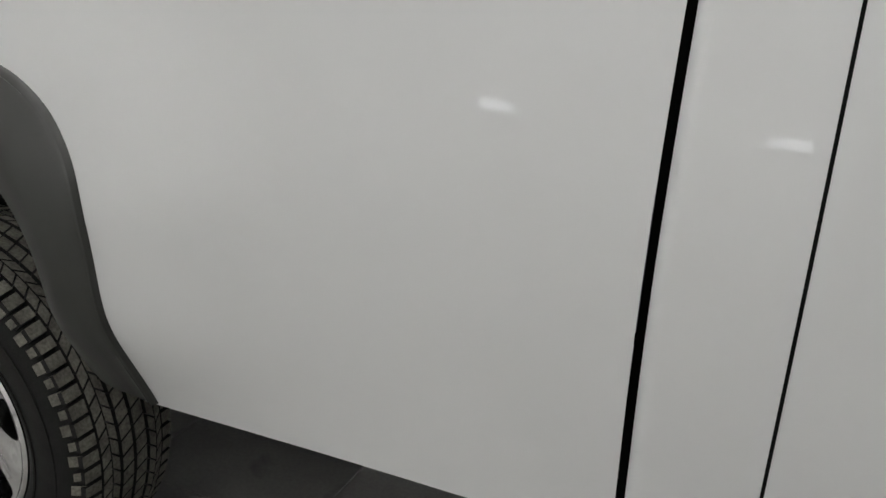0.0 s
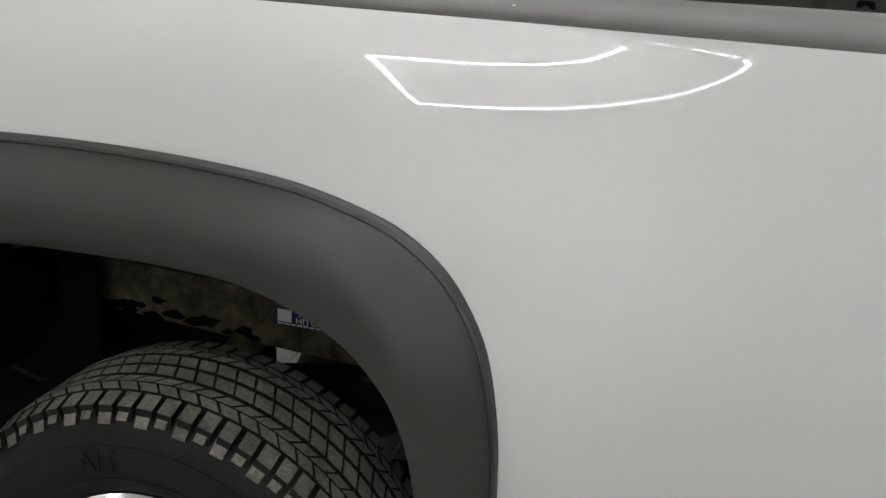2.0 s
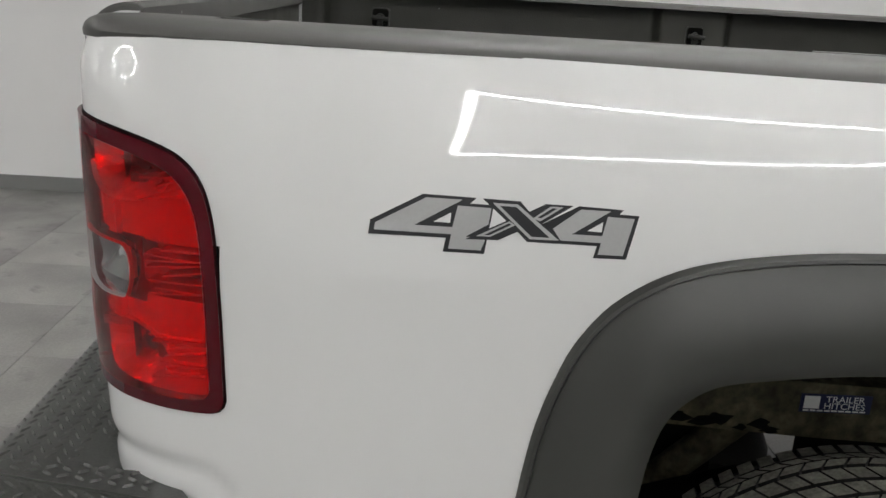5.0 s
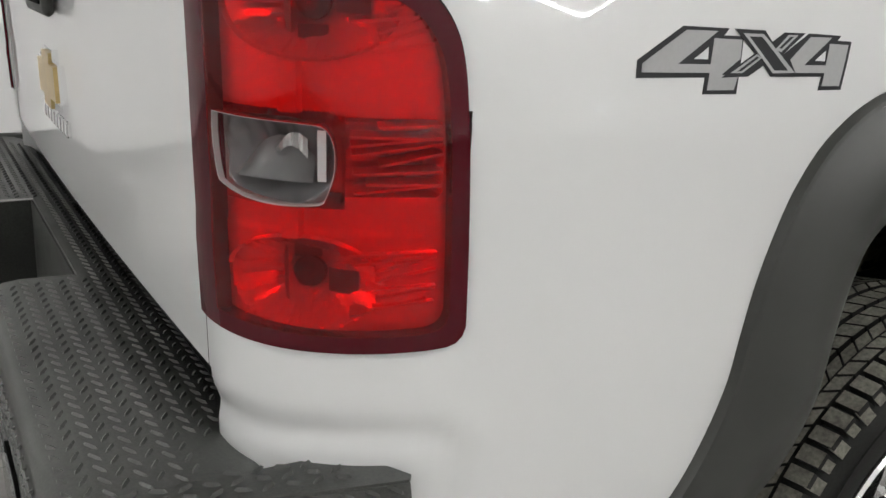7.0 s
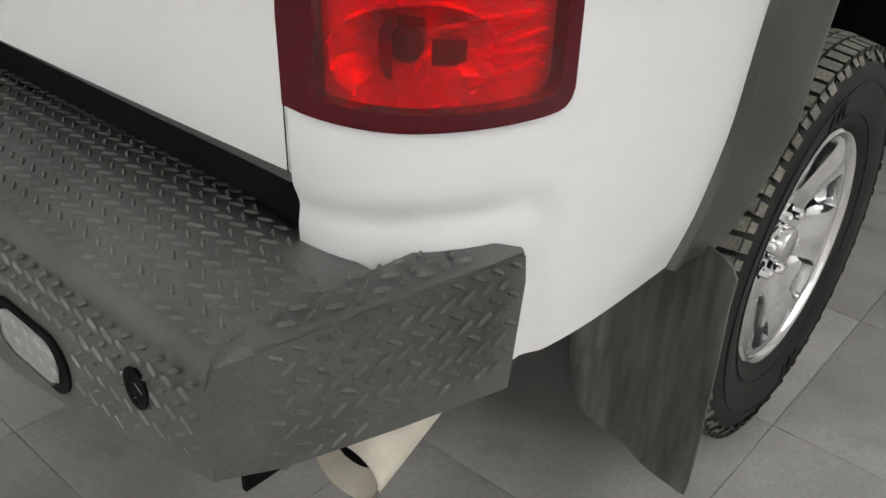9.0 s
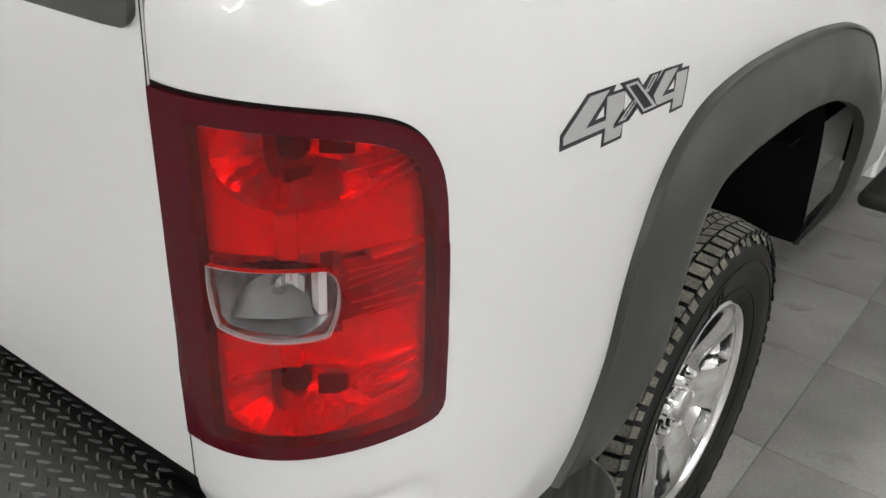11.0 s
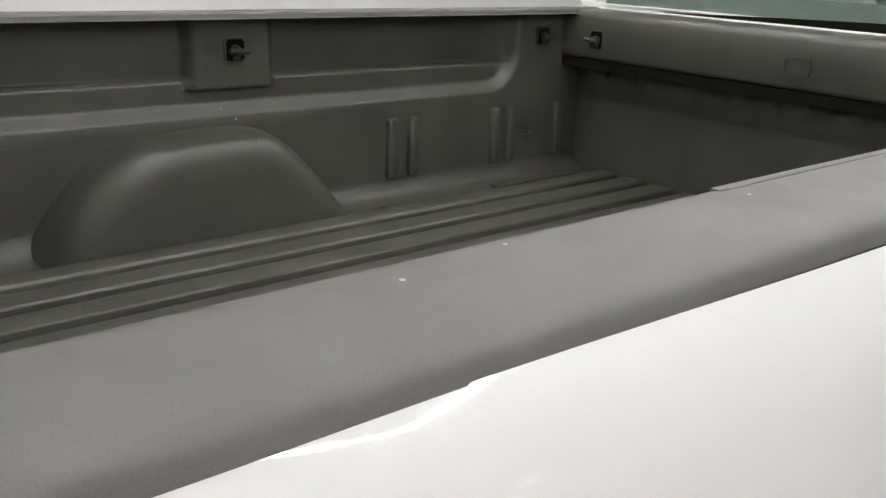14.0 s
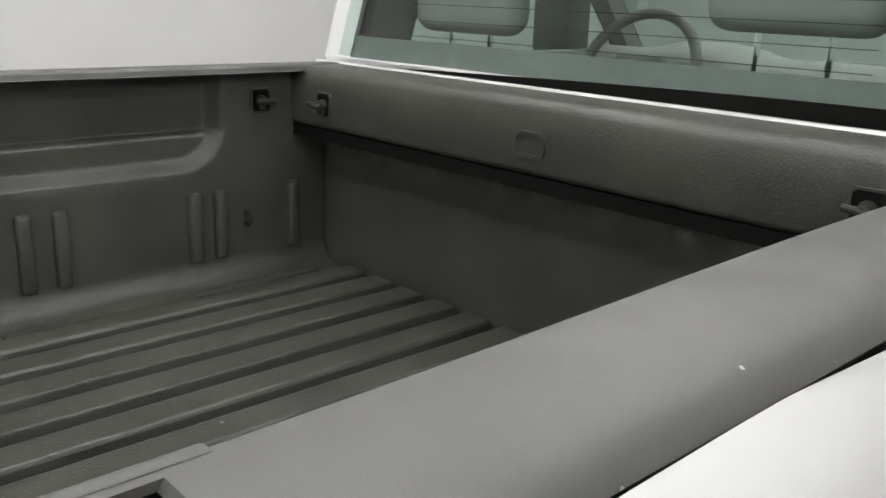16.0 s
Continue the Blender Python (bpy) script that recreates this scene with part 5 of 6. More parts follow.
# axle, differential, springs, shock absorbers, tank, pipe
bm = bmesh.new()
tube(bm, (WX, 0.20, WZ), (WX, 2 * YC - 0.20, WZ), 0.045, seg=20)
bmesh.ops.create_uvsphere(bm, u_segments=24, v_segments=14, radius=0.16, matrix=Matrix.Translation((WX, YC, WZ)) @ Matrix.Diagonal((1.1, 0.9, 1, 1)))
part("rear_axle", bm, STEEL, truck, "dark steel rear axle")
for y in (0.46, 2 * YC - 0.46):
    for k in range(3):
        pts = spline([(0.45 + 0.12 * k, 0.66 - 0.03 * k), (0.85, 0.55), (WX, 0.515 - 0.012 * k), (1.6, 0.56), (1.95 - 0.12 * k, 0.68 - 0.05 * k)], 30)
        bm = bmesh.new()
        loft(bm, [[(p[0], y - 0.032, p[1] - 0.005), (p[0], y + 0.032, p[1] - 0.005), (p[0], y + 0.032, p[1] + 0.005), (p[0], y - 0.032, p[1] + 0.005)] for p in pts], closed=True)
        part("leaf_spring", bm, STEEL, truck, "dark steel leaf spring")
    bm = bmesh.new()
    tube(bm, (0.97, y + 0.14, 0.56), (1.13, y + 0.12, 0.73), 0.033, 0.033, 20)
    tube(bm, (0.90, y + 0.145, 0.48), (0.97, y + 0.14, 0.56), 0.014, 0.014, 12)
    part("shock_absorber", bm, FRAME, truck, "dusty shock absorber tube")
bm = bmesh.new()
box(bm, 1.9, 2.62, 0.60, 1.3, 0.52, 0.84, 0.05, 3)
part("fuel_tank", bm, BLACK, truck, "dark fuel tank")
bm = bmesh.new()
path = spline([(2.4, 0.30, 0.60), (1.75, 0.32, 0.64), (1.45, 0.42, 0.72), (1.2, 0.44, 0.69), (0.8, 0.40, 0.60), (0.45, 0.30, 0.52), (0.16, 0.23, 0.47)], 40)
rows = []
for i, p in enumerate(path):
    d = Vector(path[min(i + 1, len(path) - 1)]) - Vector(path[max(i - 1, 0)])
    e = d.cross(Vector((0, 0, 1))).normalized()
    g = e.cross(d).normalized()
    rows.append([tuple(Vector(p) + 0.036 * (math.cos(a) * e + math.sin(a) * g)) for a in np.linspace(0, 2 * math.pi, 16)])
loft(bm, rows)
part("tail_pipe", bm, BLACK, truck, "dark exhaust tail pipe")
bm = bmesh.new()
tube(bm, (0.30, 0.25, 0.475), (0.135, 0.225, 0.452), 0.046, 0.052, 24, caps=False)
tube(bm, (0.30, 0.25, 0.475), (0.136, 0.225, 0.452), 0.042, 0.048, 24, caps=False)
part("pipe_tip", bm, material("cream_enamel", (0.62, 0.58, 0.48), 0.4, stain=0.15, stain_size=20), truck, "pale cream tail pipe tip")
for x in (0.3, 1.75, 2.5):
    bm = bmesh.new()
    box(bm, x, x + 0.09, 0.52, 2 * YC - 0.52, 0.77, 0.85, 0.01)
    part("cross_member", bm, STEEL, truck, "dark steel cross member")

# ------------------------------------------------------------------ rear bumper of tread plate
bumper = empty("rear_bumper", truck, (0, 0, 0.034))
tagged(bumper, "black tread plate rear bumper with a centre notch")
NY0, NY1 = 0.719, 1.207
ZT = 0.832
B_PROF = [(0.064, 0.802), (0.048, 0.817), (0.018, 0.826), (-0.02, 0.830), (-0.06, 0.831), (-0.100, ZT), (-0.122, 0.829), (-0.138, 0.820), (-0.147, 0.806), (-0.150, 0.785)]


def bumper_bottom(y):
    e = min(y, 2 * YC - y)
    return float(np.interp(e, [0.0, 0.10, 0.30, 0.45, 1.0], [0.715, 0.70, 0.64, 0.615, 0.60]))


def bumper_section(y):
    f = float(smoothstep(0.14, 0.42, min(y, 2 * YC - y)))
    return [(0.064 + 0.040 * f, y, 0.802 - 0.012 * f), (0.060 + 0.008 * f, y, 0.806 + 0.002 * f)] + [(x, y, z) for x, z in B_PROF[1:]] + [(-0.152, y, (0.785 + bumper_bottom(y)) / 2), (-0.153, y, bumper_bottom(y)), (-0.148, y, bumper_bottom(y)), (-0.140, y, 0.78)]


for y0, y1 in ((0.085, NY0), (NY1, 2 * YC - 0.085)):
    bm = bmesh.new()
    rows = [bumper_section(y) for y in np.linspace(y0, y1, 18)]
    loft(bm, rows)
    part("step_plate", bm, PLATE, bumper, "bent black tread plate", auto=30)
bm = bmesh.new()
loft(bm, [[(x, y, z) for x, z in ((0.060, 0.902), (0.056, 0.868), (0.052, 0.865), (0.049, 0.868), (0.053, 0.902))] for y in np.linspace(0.185, 2 * YC - 0.185, 12)], closed=True)
part("back_flange", bm, PLATE, bumper, "upright tread plate flange under the tailgate", auto=30)
# narrow strip that joins both halves in front of the notch
bm = bmesh.new()
loft(bm, [[(x, y, z) for x, z in B_PROF[:4]] + [(-0.02, y, 0.70)] for y in (NY0, YC, NY1)])
part("step_plate", bm, PLATE, bumper, "bent black tread plate", auto=30)
for flip in (False, True):
    fl = Matrix.Translation((0, 2 * YC, 0)) @ Matrix.Diagonal((1, -1, 1, 1)) if flip else Matrix.Identity(4)
    # end wing: a top triangle that runs forward along the fender and an upright side plate
    top = [(0.055, 0.086, 0.800), (-0.02, 0.086, 0.829), (-0.10, 0.086, 0.834), (-0.122, 0.070, 0.832), (-0.118, 0.058, 0.832), (0.168, 0.0085, 0.824), (0.174, 0.016, 0.824), (0.158, 0.035, 0.827), (0.10, 0.075, 0.830)]
    bm = bmesh.new()
    a = [bm.verts.new(p) for p in top]
    b = [bm.verts.new((p[0], p[1], p[2] - 0.006)) for p in top]
    bm.faces.new(a)
    bm.faces.new(b[::-1])
    for i in range(len(top)):
        j = (i + 1) % len(top)
        bm.faces.new((a[i], b[i], b[j], a[j]))
    bmesh.ops.transform(bm, matrix=fl, verts=bm.verts)
    part("wing_top", bm, PLATE, bumper, "black plate on top of the bumper end", auto=20)
    side = [(-0.120, 0.056, 0.829), (0.168, 0.0065, 0.821), (0.172, 0.006, 0.790), (0.160, 0.006, 0.664), (0.02, 0.030, 0.682), (-0.10, 0.052, 0.70), (-0.122, 0.056, 0.74)]
    bm = bmesh.new()
    a = [bm.verts.new(p) for p in side]
    b = [bm.verts.new((p[0], p[1] + 0.006, p[2])) for p in side]
    bm.faces.new(a)
    bm.faces.new(b[::-1])
    for i in range(len(side)):
        j = (i + 1) % len(side)
        bm.faces.new((a[i], b[i], b[j], a[j]))
    bmesh.ops.transform(bm, matrix=fl, verts=bm.verts)
    part("wing_side", bm, PLATE, bumper, "black side plate of the bumper end", auto=20)
    cham = [[(-0.118, 0.058, 0.832), (-0.120, 0.056, 0.829), (-0.122, 0.056, 0.74), (-0.10, 0.052, 0.70)],
            [(-0.122, 0.070, 0.832), (-0.145, 0.075, 0.818), (-0.151, 0.078, 0.76), (-0.152, 0.080, 0.702)],
            [(-0.100, 0.086, 0.834), (-0.138, 0.0865, 0.822), (-0.151, 0.0865, 0.78), (-0.153, 0.0865, 0.702)]]
    bm = bmesh.new()
    loft(bm, cham)
    bmesh.ops.transform(bm, matrix=fl, verts=bm.verts)
    part("wing_corner", bm, PLATE, bumper, "folded corner of the bumper end", auto=15)


def lug(bm, centre, along, up, size=(0.011, 0.0035, 0.0022)):
    """One raised tread plate lug: a low lens shape."""
    along, up = Vector(along).normalized(), Vector(up).normalized()
    across = up.cross(along).normalized()
    c = Vector(centre)
    a, b, h = size
    base = [c + along * (a * math.cos(t)) + across * (b * math.sin(t)) - up * 0.0006 for t in (0, 1.05, 2.09, 3.14, 4.19, 5.24)]
    topv = [c + along * (a * 0.6 * s) + up * h for s in (-1, 1)]
    v = [bm.verts.new(p) for p in base]
    t0, t1 = (bm.verts.new(p) for p in topv)
    for f in ((v[0], v[1], t1), (v[1], v[2], t0, t1), (v[2], v[3], t0), (v[3], v[4], t0), (v[4], v[5], t1, t0), (v[5], v[0], t1)):
        bm.faces.new(f)


def surface_top(x):
    """Height and normal of the bent plate at x."""
    p = np.array([(0.104, 0.790), (0.068, 0.808)] + B_PROF[1:])[::-1]
    z = float(np.interp(x, p[:, 0], p[:, 1]))
    d = (float(np.interp(x + 0.004, p[:, 0], p[:, 1])) - float(np.interp(x - 0.004, p[:, 0], p[:, 1]))) / 0.008
    return z, Vector((-d, 0, 1)).normalized()


bm = bmesh.new()
LUG = (0.0108, 0.0034, 0.0024)
# herringbone: the lugs of one row lean alike, those of the next row lean the other way
for j in range(-3, 11):
    x = 0.034 - j * 0.0162
    s = 1 if j % 2 else -1
    for i in range(78):
        y = 0.095 + i * 0.0232 + (0.0116 if j % 2 else 0)
        if x < -0.136 or y > 1.88 or (NY0 - 0.012 < y < NY1 + 0.012 and x < -0.002) or (x > 0.0 and y < 0.17 + 2.6 * max(0.0, x - 0.02)) or (x > 0.0 and y > 1.80 - 2.6 * max(0.0, x - 0.02)):
            continue
        z, nrm = surface_top(x)
        lug(bm, (x, y, z), (0.62 * s, 1, 0), nrm, LUG)
for i in range(68):
    lug(bm, (0.0505, 0.20 + i * 0.0232, 0.884), (0, 0.5 if i % 2 else -0.5, 1), (-1, 0, 0.1), LUG)
for j in range(11):
    z = 0.793 - j * 0.0165
    s = 1 if j % 2 else -1
    for i in range(78):
        y = 0.10 + i * 0.0232 + (0.0116 if j % 2 else 0)
        if y > 1.88 or z < bumper_bottom(y) + 0.012 or NY0 - 0.012 < y < NY1 + 0.012:
            continue
        if (0.30 < y < 0.485 or 0.30 < 2 * YC - y < 0.485) and z < 0.730:
            continue
        lug(bm, (-0.1515, y, z), (0, 1, 0.62 * s), (-1, 0, 0), LUG)
for flip in (False, True):
    for j in range(9):
        z = 0.818 - j * 0.0165
        s = 1 if j % 2 else -1
        for i in range(13):
            x = -0.104 + i * 0.0232 + (0.0116 if j % 2 else 0)
            if z < 0.69 or x > 0.152:
                continue
            y = 0.0525 - (x + 0.10) * 0.19
            lug(bm, (x, 2 * YC - y if flip else y, z), (1, 0.19 if flip else -0.19, 0.62 * s), (-0.18, 1 if flip else -1, 0), LUG)
for i in range(10):
    for j in range(3):
        x = -0.08 + i * 0.0235
        y = 0.066 + j * 0.016 - (x + 0.08) * 0.17
        if y < 0.012 or x > 0.12 or y > 0.085:
            continue
        lug(bm, (x, y, 0.834 - 0.022 * (x + 0.12)), (1, 0.5 * (1 if (i + j) % 2 else -1), 0), (0, 0, 1), (0.009, 0.003, 0.003))
lugs = part("tread_lugs", bm, PLATE, bumper, "raised lugs of the tread plate", smooth=False)
tagged(lugs, kind="stuff")
# notch: recessed box with a hitch receiver
bm = bmesh.new()
box(bm, -0.16, -0.018, NY0 - 0.004, NY0 + 0.002, 0.64, 0.826)
box(bm, -0.16, -0.018, NY1 - 0.002, NY1 + 0.004, 0.64, 0.826)
box(bm, -0.024, -0.018, NY0, NY1, 0.60, 0.826)
box(bm, -0.16, -0.02, NY0, NY1, 0.63, 0.637)
part("notch_box", bm, STEEL, bumper, "dark recess in the bumper", smooth=False)
bm = bmesh.new()
box(bm, -0.12, -0.026, NY0 + 0.05, NY0 + 0.22, 0.645, 0.72, 0.004)
part("notch_panel", bm, TRIM, bumper, "grey panel in the recess")
for k in range(2):
    bm = bmesh.new()
    tube(bm, (-0.03, NY0 + 0.03 + k * 0.03, 0.76), (-0.05, NY0 + 0.03 + k * 0.03, 0.76), 0.008, seg=6)
    part("bolt", bm, CHROME, bumper, "bright bolt head")
bm = bmesh.new()
box(bm, -0.19, 0.25, YC - 0.04, YC + 0.04, 0.52, 0.60, 0.006)
part("hitch_receiver", bm, STEEL, bumper, "black square hitch receiver")
# oval work lights in the rear face
for yc in (0.392, 2 * YC - 0.392):
    for s, x, mat, name, lab in ((1.0, -0.156, BLACK, "light_grommet", "black rubber grommet"), (0.80, -0.160, CLEAR_LENS, "light_lens", "clear oval light lens"), (0.76, -0.1575, REFLECT, "light_reflector", "bright dimpled reflector")):
        o = [(yc + s * (math.copysign(0.042, math.cos(a)) + 0.036 * math.cos(a)), 0.684 + s * 0.036 * math.sin(a)) for a in np.linspace(0, 2 * math.pi, 40, endpoint=False)]
        bm = bmesh.new()
        extrude_outline(bm, [(x, a, b) for a, b in o], (0.006, 0, 0))
        ob = part(name, bm, mat, bumper, lab, smooth=False)
    bm = bmesh.new()
    for i in range(5):
        for j in range(2):
            tube(bm, (-0.1576, yc - 0.05 + i * 0.025, 0.673 + j * 0.022), (-0.1592, yc - 0.05 + i * 0.025, 0.673 + j * 0.022), 0.010, 0.006, 12)
    part("light_cells", bm, CHROME, bumper, "small bright light cells")
for y in (0.186, 2 * YC - 0.186):
    bm = bmesh.new()
    o = [(y + 0.012 * math.cos(a), 0.742 + 0.016 * math.sin(a)) for a in np.linspace(0, 2 * math.pi, 24, endpoint=False)]
    patch(bm, [(y + (a - y) * 1.5, 0.742 + (b - 0.742) * 1.4) for a, b in o], [o], (0, 0), lambda y_, z_: (-0.1545, y_, z_), place_back=lambda y_, z_: (-0.148, y_, z_))
    part("socket_ring", bm, BLACK, bumper, "black ring of a socket hole")
    bm = bmesh.new()
    extrude_outline(bm, [(-0.1535, a, b) for a, b in o], (0.002, 0, 0))
    part("socket_hole", bm, BLACK, bumper, "dark socket hole", smooth=False)

# ------------------------------------------------------------------ cab
CAB0 = BOX_FRONT + 0.012
cab = empty("cab", truck)
tagged(cab, "white cab with grey cloth seats behind a green-tinted rear window")


def cab_y(z):
    """Right side of the cab (mirrored for the left): upright body, then the greenhouse leans in."""
    if z <= 1.461:
        return float(depth(2.4, z)) - 0.004
    return float(np.interp(z, [1.461, 1.50, 1.70, 1.98, 2.03, 2.06], [0.064, 0.078, 0.112, 0.20, 0.25, 0.33]))


def roof_x(z):
    """Rear face of the cab: leans forward above the belt."""
    return CAB0 + (0.0 if z < 1.53 else 0.16 * (z - 1.53))


W_Z0, W_Z1 = 1.532, 1.955       # rear window
# side panels with door window openings
xs_side = np.unique(np.r_[np.linspace(CAB0, CAB0 + 0.04, 6), np.linspace(CAB0 + 0.06, 4.10, 40)])
zs_side = np.unique(np.r_[np.linspace(0.56, 0.70, 8), np.linspace(0.72, 1.44, 34), np.linspace(1.445, 1.53, 8), np.linspace(1.56, 2.02, 14)])


def windscreen_x(z):
    return 4.06 - 1.15 * max(0.0, z - 1.50)


for flip in (False, True):
    bm = bmesh.new()
    grid = []
    for x in xs_side:
        col = []
        for z in zs_side:
            r = 0.012 * (1 - math.sqrt(max(0.0, 1 - ((1 - min(1.0, (x - CAB0) / 0.02))) ** 2)))
            xx = min(x + (0.16 * max(0, z - 1.53)), windscreen_x(z)) if z > 1.5 else x
            y = cab_y(z) + r
            col.append((xx, 2 * YC - y if flip else y, z))
        grid.append(col)
    vv = [[bm.verts.new(p) for p in c] for c in grid]
    for i in range(len(xs_side) - 1):
        for j in range(len(zs_side) - 1):
            xm, zm = (xs_side[i] + xs_side[i + 1]) / 2, (zs_side[j] + zs_side[j + 1]) / 2
            if 2.93 < xm < 4.0 and 1.54 < zm < 1.94:
                continue
            try:
                bm.faces.new((vv[i][j], vv[i + 1][j], vv[i + 1][j + 1], vv[i][j + 1]))
            except ValueError:
                pass
    bmesh.ops.remove_doubles(bm, verts=bm.verts, dist=0.0005)
    part("cab_side", bm, WHITE, cab, "glossy white cab side", auto=50)
    # rear edge, turned in towards the rear wall
    bm = bmesh.new()
    loft(bm, [[p, (p[0] + 0.004, p[1] + (-0.10 if flip else 0.10), p[2])] for p in grid[0]])
    part("cab_corner", bm, WHITE, cab)
    # black block set into the open gap in place of its shade
    bm = bmesh.new()
    y0, y1 = (0.09, 0.16) if not flip else (2 * YC - 0.16, 2 * YC - 0.09)
    box(bm, BOX_FRONT - 0.011, CAB0 + 0.002, y0, y1, 0.60, 1.44)
    part("gap_seal", bm, BLACK, cab, "black block that darkens the gap between cab and box", smooth=False)
    # door joint and belt line
    s = -1 if flip else 1
    bm = bmesh.new()
    pts = [(2.817, z) for z in np.linspace(0.60, 1.50, 40)]
    loft(bm, [[(x - 0.0025, (2 * YC - cab_y(z) - 0.0012) if False else (cab_y(z) - 0.0012 if not flip else 2 * YC - cab_y(z) + 0.0012), z), (x + 0.0025, cab_y(z) - 0.0012 if not flip else 2 * YC - cab_y(z) + 0.0012, z)] for x, z in pts])
    part("door_joint", bm, BLACK, cab, "thin dark door joint")
    bm = bmesh.new()
    loft(bm, [[(x, (cab_y(z) + 0.012) if not flip else 2 * YC - cab_y(z) - 0.012, z) for z in np.linspace(1.53, 1.95, 6)] for x in np.linspace(2.9, 4.02, 8)])
    part("door_glass", bm, GLASS, cab, "green-tinted door glass").visible_shadow = False
    # outer mirror and door handle
    bm = bmesh.new()
    box(bm, 2.90, 3.10, (cab_y(1.3) - 0.03) if not flip else 2 * YC - cab_y(1.3) - 0.002, (cab_y(1.3) + 0.002) if not flip else 2 * YC - cab_y(1.3) + 0.03, 1.30, 1.345, 0.008)
    part("door_handle", bm, WHITE, cab, "white door handle")
    bm = bmesh.new()
    box(bm, 3.80, 3.95, -0.20 if not flip else 2 * YC + 0.03, -0.03 if not flip else 2 * YC + 0.20, 1.50, 1.78, 0.02, 3)
    part("door_mirror", bm, FLARE, cab, "black door mirror")
    # side step
    bm = bmesh.new()
    o = [(2.72, -0.02), (4.1, -0.02), (4.1, 0.12), (2.72, 0.12)]
    y0, y1 = (-0.055, 0.10) if not flip else (2 * YC - 0.10, 2 * YC + 0.055)
    box(bm, 2.70, 4.12, y0, y1, 0.425, 0.485, 0.028, 4)
    part("side_step", bm, STEEL, cab, "dark grey tubular side step")
# rear wall below and around the window
bm = bmesh.new()
grid = []
for z in np.r_[np.linspace(0.60, 1.50, 6), W_Z0]:
    grid.append([(roof_x(z) + 0.006, y, z) for y in np.linspace(cab_y(z) + 0.05, 2 * YC - cab_y(z) - 0.05, 12)])
loft(bm, grid)
part("rear_wall", bm, WHITE, cab, "white rear wall of the cab")
win_out, win_in = [], []


def win_corner(z):
    return cab_y(z) + 0.014


def win_poly(inset):
    z0, z1 = W_Z0 + inset, W_Z1 - inset
    return rounded([(win_corner(z0) + inset + 0.03, z0), (0.6, z0), (YC, z0), (2 * YC - 0.6, z0), (2 * YC - win_corner(z0) - inset - 0.03, z0), (2 * YC - win_corner(z0) - inset, z0 + 0.03),
                    (2 * YC - win_corner(1.74) - inset, 1.74), (2 * YC - win_corner(z1) - inset, z1 - 0.04), (2 * YC - win_corner(z1) - inset - 0.04, z1), (YC, z1),
                    (win_corner(z1) + inset + 0.04, z1), (win_corner(z1) + inset, z1 - 0.04), (win_corner(1.74) + inset, 1.74), (win_corner(z0) + inset, z0 + 0.03)], 120)


outer_frame = [(cab_y(z) + 0.004, z) for z in np.linspace(W_Z0 - 0.004, 2.02, 12)] + [(2 * YC - cab_y(z) - 0.004, z) for z in np.linspace(2.02, W_Z0 - 0.004, 12)]
bm = bmesh.new()
patch(bm, outer_frame, [win_poly(0.002)], (0, 0), lambda y, z: (roof_x(z), y, z), place_back=lambda y, z: (roof_x(z) + 0.03, y, z))
part("window_surround", bm, WHITE, cab, "white rear window surround")
bm = bmesh.new()
patch(bm, win_poly(0.002), [win_poly(0.058)], (0, 0), lambda y, z: (roof_x(z) + 0.010, y, z))
# band colour is raised to carry the white wall's reflection
part("window_band", bm, material("ceramic_band", (0.17, 0.18, 0.175), 0.2, stain=0.1, stain_size=20), cab, "printed band round the rear glass, greyed as if mirroring the wall")
bm = bmesh.new()
patch(bm, win_poly(0.004), [], (0, 0), lambda y, z: (roof_x(z) + 0.002, y, z))
glass = part("rear_glass", bm, GLASS, cab, "green-tinted rear glass")
glass.visible_shadow = False
for k in range(9):
    z = 1.60 + k * 0.038
    bm = bmesh.new()
    box(bm, roof_x(z) + 0.0085, roof_x(z) + 0.0095, 0.42, 2 * YC - 0.42, z, z + 0.0012)
    part("heater_line", bm, BLACK, cab, "thin heater line", smooth=False)
# black wedge in place of the shaded gap between glass and box lip
bm = bmesh.new()
pts = spline([(0.25, 1.560), (0.6, 1.556), (1.0, 1.546), (1.4, 1.532), (1.72, 1.521)], 40)
loft(bm, [[(CAB0 - 0.002, p[0], 1.48), (CAB0 - 0.004, p[0], p[1] - 0.006)] for p in pts])
part("window_seal", bm, BLACK, cab, "black wedge standing in for the dark gap below the rear glass")
# roof, pillars, windscreen
bm = bmesh.new()
rows = []
for x in np.linspace(roof_x(2.02), windscreen_x(2.02), 8):
    rows.append([(x, y, 2.02 + 0.06 * (1 - (abs(y - YC) / 0.71) ** 4)) for y in np.linspace(cab_y(2.02), 2 * YC - cab_y(2.02), 24)])
loft(bm, rows)
part("roof", bm, WHITE, cab, "white cab roof", auto=60)
bm = bmesh.new()
loft(bm, [[(x, y, 2.0) for y in np.linspace(0.3, 2 * YC - 0.3, 4)] for x in (2.76, 3.46)])
part("headliner", bm, SEAT, cab, "pale grey headliner")
bm = bmesh.new()
loft(bm, [[(windscreen_x(z) + 0.01, y, z) for y in np.linspace(cab_y(z) + 0.05, 2 * YC - cab_y(z) - 0.05, 8)] for z in np.linspace(1.50, 2.02, 6)])
part("windscreen", bm, GLASS, cab, "green-tinted windscreen").visible_shadow = False
